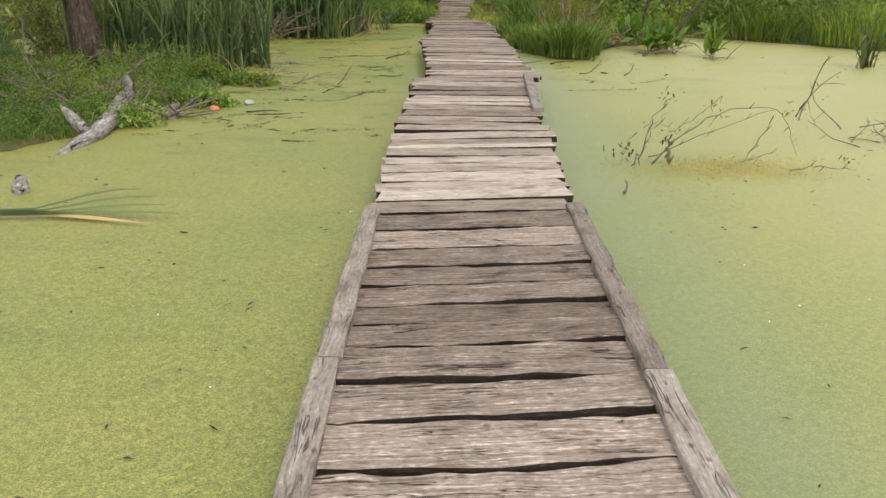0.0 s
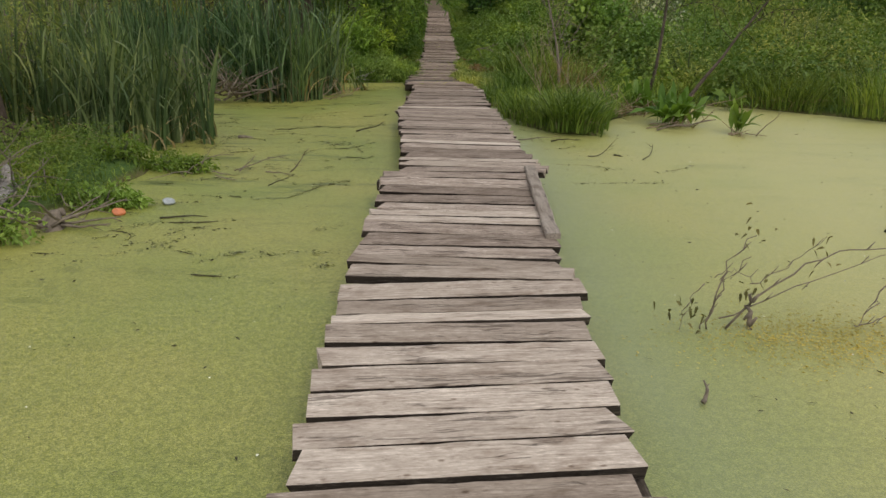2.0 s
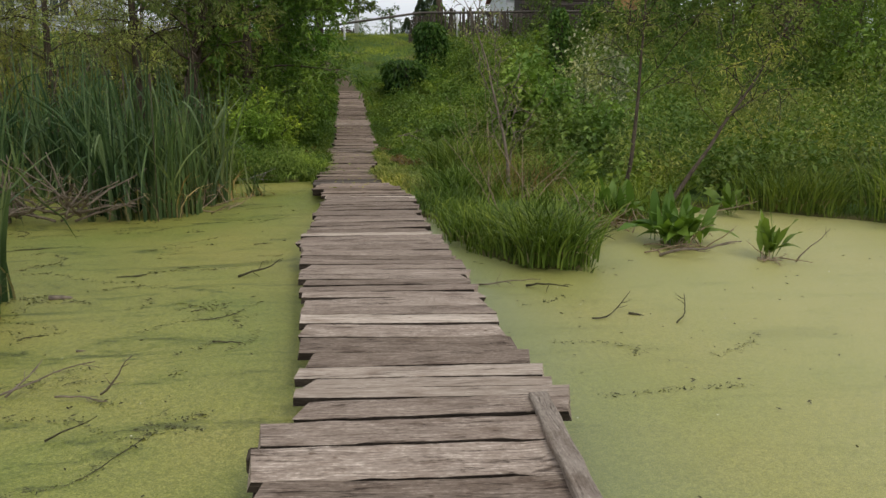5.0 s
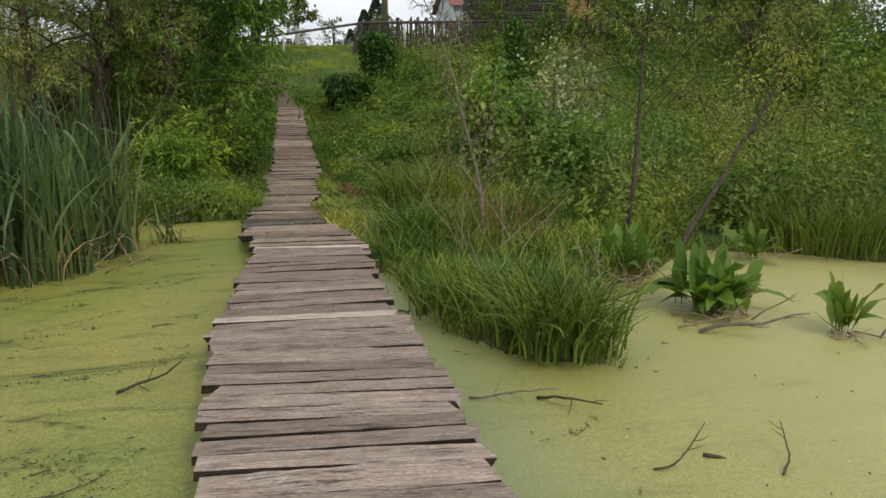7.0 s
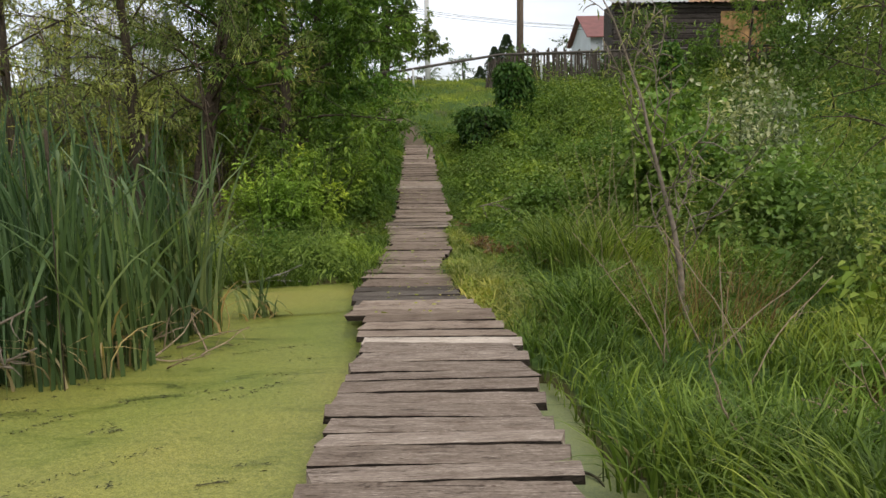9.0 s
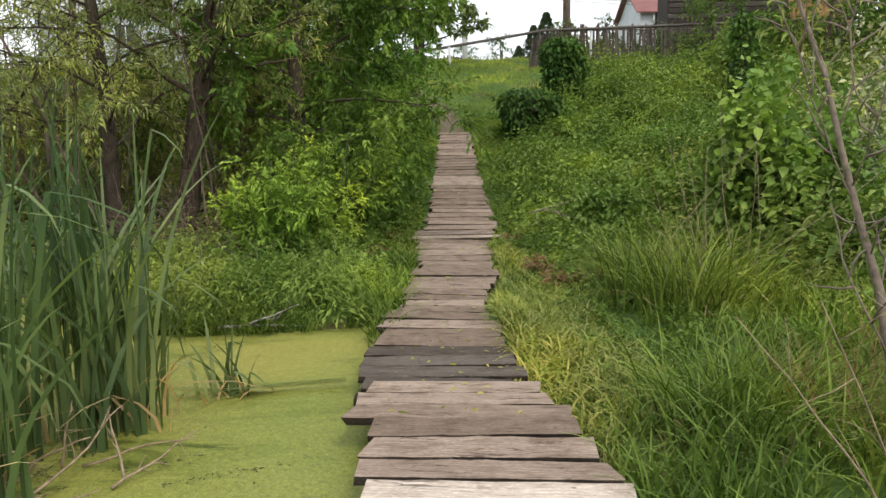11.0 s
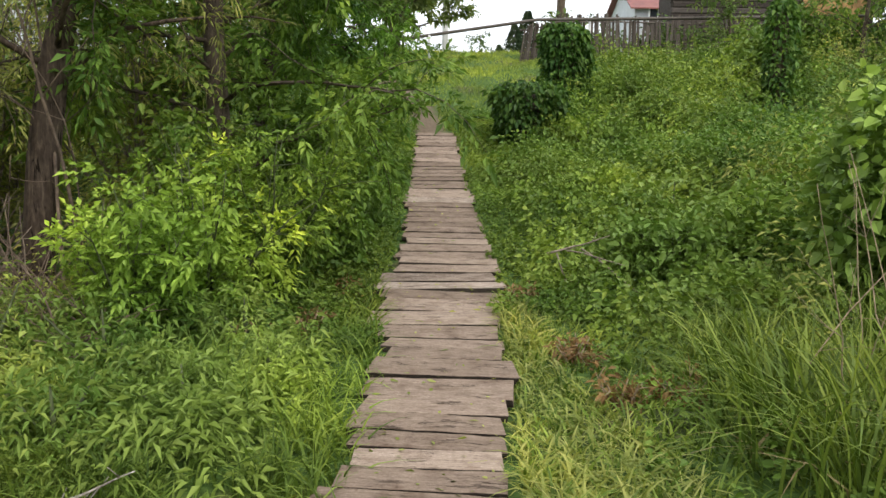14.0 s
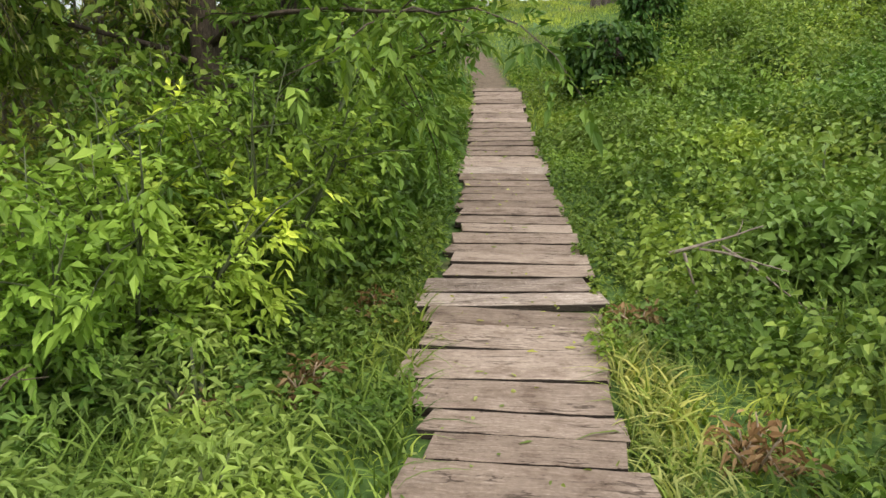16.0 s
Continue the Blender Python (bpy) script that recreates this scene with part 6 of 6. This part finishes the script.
sticks("brush_pile", (-3.45, 24.6, h1(-3.45, 24.6)), [((rng.uniform(-0.7, 0.6), rng.uniform(-0.6, 0.5), 0.02), (0.6 * rng.randn(), 0.5 * rng.randn() - 0.2, 1.0), 0.5 + 0.8 * rng.rand(), 0.008, 0.1) for _ in range(56)], M_DEADSTEM, "thicket of brown dead stems and bare roots below the willows", "branches", rng)
sticks("brush_pile", (-4.1, 25.0, 0.1), [((rng.uniform(-0.6, 0.6), rng.uniform(-0.4, 0.2), 0.1), (rng.randn(), rng.randn() - 0.5, 0.7), 0.5 + 0.7 * rng.rand(), 0.011, 0.12) for _ in range(46)], M_GREYTWIG, "tangle of roots and dry branches below the willows", "branches", rng)
sticks("fallen_branch", (1.45, 25.7, 0.55), [((0, 0, 0), (1, 0.2, 0.12), 0.7, 0.014, 0.06), ((0.2, 0, 0.03), (0.9, -0.3, -0.1), 0.6, 0.010, 0.1), ((0.35, 0, 0.05), (0.8, -0.6, -0.4), 0.8, 0.010, 0.1), ((0.1, 0, 0), (0.3, -0.2, -1), 0.6, 0.012, 0.05)], M_GREYTWIG, "bare grey branch caught in the weeds", "branch", R(190))
sticks("fallen_branch", (-1.95, 21.3, 0.08), [((0, 0, 0), (1, 0.1, 0.05), 0.9, 0.016, 0.06), ((0.3, 0, 0.03), (0.9, 0.1, 0.3), 0.5, 0.010, 0.1)], M_DRIFT, "pale bare branch at the water's edge", "branch", R(191))
for name, (x, y), mat, lab, size in (("plastic_bottle_cap", (-2.72, 9.25), M_PLASTIC, "crumpled orange plastic on the mud", 0.06), ("plastic_bag", (-2.4, 9.65), M_BLUEPLASTIC, "crumpled grey plastic bag at the water's edge", 0.06)):
    bm = bmesh.new()
    bmesh.ops.create_icosphere(bm, subdivisions=3, radius=size)
    for v in bm.verts:
        v.co *= 1 + 0.5 * noise.noise(v.co * 14)
        v.co.z *= 0.55
    ob = part(name, bm, mat, None, "", False)
    ob.location = (x, y, max(0.0, h1(x, y)) + size * 0.4)
    tagged(ob, lab, "litter")
rng = R(200)
fl = Build()
n = 1500
x, y = scatter(n, -7, 8, 0.5, 21, rng)
ok = (height(x, y) < -0.1) & ((x < -0.6) | (x > 1.3))
x, y = x[ok], y[ok]
fl.add(*[np.zeros((0, 3)), np.zeros((0, 3), int)])
leaf_set(fl, np.stack([x, y, np.full(len(x), 0.012)], 1), np.stack([rng.randn(len(x)), rng.randn(len(x)), np.zeros(len(x))], 1), 0.03 + 0.05 * rng.rand(len(x)) ** 3, 0.012, 0.0, False, rng)
tagged(fl.make("floating_bits", M_DEBRIS), "dark bits of leaf floating on the duckweed", "debris", kind="stuff")
fl, wisps = Build(), Build()
for k in range(190):
    px, py = rng.uniform(-5.0, -0.7), rng.uniform(7.5, 18.5)
    if k > 184:
        px, py = rng.uniform(1.4, 3.4), rng.uniform(10.5, 14.0)
    if h1(px, py) > -0.15:
        continue
    L = 0.15 + 1.1 * rng.rand() ** 2
    pts = wander((px, py, 0), (1, 0.28 + 0.3 * rng.randn(), 0), L, 9, 0.22, rng)
    pts[:, 2] = 0.007
    m = int(10 + 90 * L)
    u = rng.rand(m) * 9
    i = np.minimum(u.astype(int), 8)
    base = pts[i] + (pts[i + 1] - pts[i]) * (u - i)[:, None] + np.stack([0.03 * rng.randn(m), 0.022 * rng.randn(m), 0.003 * rng.rand(m)], 1)
    keep = (base[:, 0] < -0.62) | (base[:, 0] > 1.3)
    base = base[keep]
    leaf_set(wisps, base, np.stack([1 + 0.8 * rng.randn(len(base)), rng.randn(len(base)), np.zeros(len(base))], 1), 0.008 + 0.04 * rng.rand(len(base)) ** 3, 0.005 + 0.008 * rng.rand(len(base)), 0.0, True, rng)
    if k % 4 == 0 and pts[:, 0].max() < -0.62:
        fl.add(*tube(pts[:7], np.array([0.2, 0.7, 1, 0.5, 0.9, 0.5, 0.15]) * (0.003 + 0.005 * rng.rand()), 4, 0.4, rng))
tagged(fl.make("algae_strands", M_DEBRIS), "dark strands of rotting weed drifting in the duckweed", "debris", kind="stuff")
tagged(wisps.make("drift_scum", M_SCUM), "dark lines of rotten leaf scraps drifting in the duckweed", "debris", kind="stuff")
fl = Build()
k = len(x) // 4
leaf_set(fl, np.stack([rng.permutation(x)[:k], rng.permutation(y)[:k], np.full(k, 0.012)], 1), np.stack([rng.randn(k), rng.randn(k), np.zeros(k)], 1), 0.016, 0.011, 0.0, True, rng)
tagged(fl.make("floating_petals", M_PETAL), "tiny pale petals floating on the duckweed", "petals", kind="stuff")
fl = Build()
n = 3200
px, py = 2.45 + 0.45 * rng.randn(n), 6.55 + 0.22 * rng.randn(n)
leaf_set(fl, np.stack([px, py, 0.008 + 0.01 * rng.rand(n)], 1), np.stack([rng.randn(n), rng.randn(n), 0.1 * rng.randn(n)], 1), 0.022, 0.008, 0.0, False, rng)
tagged(fl.make("weed_mat", M_ALGAE), "yellowed mat of rotting weed on the water", "weed", kind="stuff")

# ---- crest: pipe, poles, fence, houses ----
pipe = empty("gas_pipe", (0, 45.5, 0), "dark overhead gas pipe on low posts along the crest", "pipe")
pipe.matrix_world = Matrix.Identity(4)
line = [(-8, 45.6, 3.95), (-0.2, 45.5, 4.45), (4.1, 45.4, 5.08), (10.6, 45.3, 5.2), (20, 45.2, 5.4)]
b = Build()
b.add(*tube(line, [0.055] * 5, 8))
b.make("pipe", M_PIPE, pipe, "", True)
for x in (0.4, 5.9, 10.6, 15.5):
    b = Build()
    z = float(np.interp(x, [q[0] for q in line], [q[2] for q in line]))
    b.add(*tube([(x, 45.45, h1(x, 45.45) - 0.2), (x, 45.45, z)], [0.05, 0.045], 7))
    b.make("post", M_CONCRETE if x < 8 else M_PIPE, pipe, "", True)


def fence(x0, y0, x1, y1, tall, label, rng, lean=0.0, mat=M_FENCE, step=0.112):
    thing = empty("picket_fence", (x0, y0, h1(x0, y0)), label, "fence")
    n = max(2, int(math.hypot(x1 - x0, y1 - y0) / step))
    shapes = []
    for k in range(5):
        bm = box_bm(-0.045, 0.045, -0.012, 0.012, 0, 1, 0.004)
        for v in bm.verts:
            if v.co.z > 0.5:
                v.co.x *= 0.75 + 0.3 * rng.rand()
                v.co.z += 0.03 * rng.randn()
        me = bpy.data.meshes.new("picket")
        bm.to_mesh(me)
        bm.free()
        me.materials.append(mat)
        shapes.append(me)
    ang = math.degrees(math.atan2(y1 - y0, x1 - x0))
    z0 = h1(x0, y0)
    for i in range(n):
        if rng.rand() < 0.06:
            continue
        s = i / (n - 1)
        x, y = (x1 - x0) * s, (y1 - y0) * s
        ob = new("picket", shapes[rng.randint(5)])
        ob.parent = thing
        ob.matrix_basis = pose(x, y, h1(x0 + x, y0 + y) - z0 - 0.05, lean + 2 * rng.randn(), 3 * rng.randn(), ang) @ Matrix.Diagonal((1, 1, tall * (0.9 + 0.16 * rng.rand()), 1))
    for zz in (0.3, 0.85):
        b = Build()
        b.add(*tube([((x1 - x0) * s, (y1 - y0) * s + 0.03, h1(x0 + (x1 - x0) * s, y0 + (y1 - y0) * s) - z0 + zz * tall) for s in np.linspace(0, 1, 8)], [0.03] * 8, 5))
        b.make("rail", mat, thing)
    return thing


fence(4.9, 46.8, 20.0, 46.3, 1.45, "old grey wooden picket fence on the crest", R(210))
fence(3.4, 44.5, 4.7, 46.6, 1.25, "leaning section of old grey picket fence", R(211), 9)
fence(1.5, 62.0, -9.0, 63.0, 1.0, "far grey picket fence", R(212), 0)
pole = empty("utility_pole", (5.35, 48.2, h1(5.35, 48.2)), "tall brown wooden utility pole", "pole")
b = Build()
b.add(*tube([(0, 0, -0.4), (0.02, 0, 3), (0.03, 0, 9.0)], [0.17, 0.155, 0.12], 10, 0.03))
b.make("shaft", M_POSTWOOD, pole, "", True)
part("bracket", box_bm(-0.25, -0.1, -0.05, 0.05, 4.9, 5.5, 0.01), M_PIPE, pole, "dark metal bracket")
pole = empty("utility_pole", (1.4, 62.0, h1(1.4, 62)), "slim pale concrete utility pole", "pole")
b = Build()
b.add(*tube([(0, 0, -0.4), (0, 0, 2), (0, 0, 6.2)], [0.2, 0.19, 0.16], 6))
b.make("shaft", M_CONCRETE, pole, "", True)
part("crossarm", box_bm(-0.5, 0.5, -0.04, 0.04, 5.9, 5.98, 0.01), M_PIPE, pole, "dark metal crossarm")
wires = empty("overhead_wires", (1.4, 62.0, 9.0), "thin dark overhead wires", "wires")
for dz, dx in ((0.3, -0.4), (0.3, 0.4), (0.1, 0.0)):
    b = Build()
    b.add(*tube([(dx + 40 * (s - 0.1), 6 * s, dz - 0.9 + 6 * (s - 0.5) ** 2) for s in np.linspace(-0.6, 1, 14)], [0.012] * 14, 4))
    b.make("wire", M_PIPE, wires)


def gable(name, x0, x1, y0, y1, wall, rise, walls, roof, label, along="x", overhang=0.35, windows=(), boards=0, storey_mat=None):
    """A house: walls, two roof slopes with thickness, gables, chimney and windows on its front (y0)."""
    z = h1((x0 + x1) / 2, (y0 + y1) / 2) - 0.1
    thing = empty(name, (x0, y0, z), label, "house")
    w, d = x1 - x0, y1 - y0
    if boards:
        hgt = wall / boards
        me = bpy.data.meshes.new("log")
        bm = box_bm(0, w, -0.09, 0.09, 0, hgt - 0.012, 0.03)
        bm.to_mesh(me)
        bm.free()
        me.materials.append(walls)
        for i in range(boards):
            ob = new("log", me)
            ob.parent = thing
            ob.location = (0.03 * math.sin(i * 5), -0.06 + 0.01 * math.sin(i * 3), i * hgt)
    part("wall", box_bm(0, w, 0, 0.2, 0, wall), walls, thing)
    part("wall", box_bm(0, w, d - 0.2, d, 0, wall), walls, thing)
    part("wall", box_bm(0, 0.2, 0.2, d - 0.2, 0, wall), walls, thing)
    part("wall", box_bm(w - 0.2, w, 0.2, d - 0.2, 0, wall), walls, thing)
    o = overhang
    for sgn in (0, 1):
        bm = bmesh.new()
        if along == "x":
            e, r = (-o, d / 2) if sgn == 0 else (d + o, d / 2)
            q = [(-o, e, wall - 0.1), (w + o, e, wall - 0.1), (w + o, r, wall + rise), (-o, r, wall + rise)]
        else:
            e, r = (-o, w / 2) if sgn == 0 else (w + o, w / 2)
            q = [(e, -o, wall - 0.1), (e, d + o, wall - 0.1), (r, d + o, wall + rise), (r, -o, wall + rise)]
        a = [bm.verts.new(v) for v in q]
        c = [bm.verts.new((v[0], v[1], v[2] + 0.07)) for v in q]
        bm.faces.new(a)
        bm.faces.new(c)
        for i in range(4):
            bm.faces.new((a[i], a[(i + 1) % 4], c[(i + 1) % 4], c[i]))
        bmesh.ops.recalc_face_normals(bm, faces=bm.faces)
        part("roof", bm, roof, thing)
    for k in (0, 1):
        bm = bmesh.new()
        if along == "x":
            xx = 0.05 if k == 0 else w - 0.05
            tri = [(xx, 0, wall), (xx, d, wall), (xx, d / 2, wall + rise)]
            off = (0.1 if k == 0 else -0.1, 0, 0)
        else:
            yy = 0.05 if k == 0 else d - 0.05
            tri = [(0, yy, wall), (w, yy, wall), (w / 2, yy, wall + rise)]
            off = (0, 0.1 if k == 0 else -0.1, 0)
        a = [bm.verts.new(v) for v in tri]
        c = [bm.verts.new((v[0] + off[0], v[1] + off[1], v[2])) for v in tri]
        bm.faces.new(a)
        bm.faces.new(c)
        for i in range(3):
            bm.faces.new((a[i], a[(i + 1) % 3], c[(i + 1) % 3], c[i]))
        bmesh.ops.recalc_face_normals(bm, faces=bm.faces)
        part("gable", bm, storey_mat or walls, thing)
    for wx, wz, ww, wh in windows:
        fr = part("window", box_bm(wx, wx + ww, -0.14, -0.11, wz, wz + wh), M_GLASS, thing)
        for q in ((wx - 0.08, wx, wz - 0.08, wz + wh + 0.08), (wx + ww, wx + ww + 0.08, wz - 0.08, wz + wh + 0.08), (wx, wx + ww, wz - 0.08, wz), (wx, wx + ww, wz + wh, wz + wh + 0.08), (wx + ww / 2 - 0.02, wx + ww / 2 + 0.02, wz, wz + wh)):
            part("frame", box_bm(q[0], q[1], -0.17, -0.10, q[2], q[3]), M_WHITEFRAME, fr)
    return thing


def roof_sheet(thing_name, x0, x1, y0, y1, z0, z1, mat, label, rng):
    """A corrugated lean-to roof sheet."""
    n = int((x1 - x0) / 0.06)
    xs = np.linspace(x0, x1, n)
    ys = np.linspace(0, 1, 4)
    b = Build()
    v = [(x, y0 + (y1 - y0) * s, z0 + (z1 - z0) * s + 0.025 * math.sin(i * 1.57) + 0.02 * rng.randn() * (s == 0)) for s in ys for i, x in enumerate(xs)]
    f = []
    for j in range(3):
        for i in range(n - 1):
            a = j * n + i
            f += [(a, a + 1, a + n + 1), (a, a + n + 1, a + n)]
    b.add(v, f)
    ob = b.make(thing_name, mat)
    return ob


house = gable("log_house", 12.5, 19.4, 52.0, 58.0, 4.6, 2.4, M_LOGWALL, M_RUSTROOF, "dark log house with a rusty orange sheet roof", "x", 0.4, (), 19)
for k in range(15):
    part("log", box_bm(-2.3 + 0.03 * math.sin(5 * k), 5.9, -1.78, -1.6, 0.24 * k, 0.24 * k + 0.225, 0.03), M_LOGWALL, house)
part("wall", box_bm(-2.3, -2.1, -1.6, 0.1, 0, 3.6), M_LOGWALL, house)
part("wall", box_bm(5.7, 5.9, -1.6, 0.0, 0, 3.6), M_LOGWALL, house)
for x0, x1, mat in ((10.05, 13.8, M_SLATE), (13.8, 18.7, M_RUSTROOF)):
    ob = roof_sheet("lean_to_roof", x0 - 12.5, x1 - 12.5, -2.2, -0.1, 3.6, 4.25, mat, "", R(220))
    ob.parent = house
    tagged(ob, "corrugated grey sheet" if mat is M_SLATE else "rusty orange sheet")
for k in range(14):
    part("ochre_board", box_bm(3.0 + 0.2 * k, 3.0 + 0.2 * k + 0.19, -1.84, -1.80, 0.2, 3.2, 0.006), M_ORANGE, house, "ochre painted board")
gable("red_roof_house", 11.8, 16.6, 62.0, 68.0, 3.45, 1.6, M_WHITEWALL, M_REDROOF, "pale house with a red sheet roof", "x", 0.3, ((0.8, 2.4, 0.9, 1.0),))
gable("white_house", -18.0, -12.2, 50.0, 55.0, 2.5, 1.4, M_WHITEWALL, M_SLATE, "low white house behind the willows", "x", 0.3, ((1.0, 0.9, 0.9, 1.0), (3.6, 0.9, 0.9, 1.0)))
gable("red_shed", 22.5, 27.0, 45.0, 48.5, 2.6, 0.7, M_REDSHED, M_REDROOF, "red-brown board shed on the slope", "x", 0.3)


def spruce(x, y, tall, rng):
    z = h1(x, y)
    thing = empty("spruce_tree", (x, y, z), "dark spruce on the skyline", "tree", "skyline spruces")
    tr, cr = Build(), Build()
    tr.add(*tube([(0, 0, -0.3), (0, 0, tall)], [tall * 0.018, 0.02], 6))
    n = 2600
    s = rng.rand(n) ** 0.8
    a = rng.rand(n) * 6.283
    tier = (0.75 + 0.35 * ((s * 14) % 1))
    r = tall * 0.42 * (1 - s) * tier * np.sqrt(rng.rand(n)) + 0.05
    p = np.stack([r * np.cos(a), r * np.sin(a), tall * (0.06 + 0.94 * s)], 1)
    leaf_set(cr, p, np.stack([np.cos(a), np.sin(a), -0.3 + 0 * a], 1), 0.045 * tall, 0.018 * tall, 0.3, False, rng)
    tr.make("trunk", M_BARK, thing, "", True)
    cr.make("crown", M_SPRUCE, thing)


spruce(11.6, 118, 8.6, R(230))
spruce(13.6, 121, 10.6, R(231))
spruce(9.6, 117, 6, R(232))
for k, (x, y, t) in enumerate(((-14, 95, 9), (-6, 110, 8), (2, 125, 7), (7, 118, 7.5), (22, 112, 9), (30, 100, 10), (-26, 80, 10), (-20, 64, 9), (-9, 58, 8), (-12, 40, 7), (-16, 33, 8), (42, 80, 11), (26, 62, 9), (30, 48, 9), (19, 74, 7.5), (-30, 45, 9), (-14, 25, 7.5), (-13, 18, 7), (-18, 14, 8))):
    tree("distant_tree", (x, y), t, 0.16, (0, 0), 20, t * 0.42, 1300, (0.03 * t + 0.03 if y > 55 else 0.2, 0.02 * t if y > 55 else 0.08), M_FARLEAF if y > 50 else M_WILLOW, M_BARK, "leafy tree in the distance", "tree", start=0.18, up=0.4, rng=R(240 + k), twigs=6, style="broad", group="distant trees")
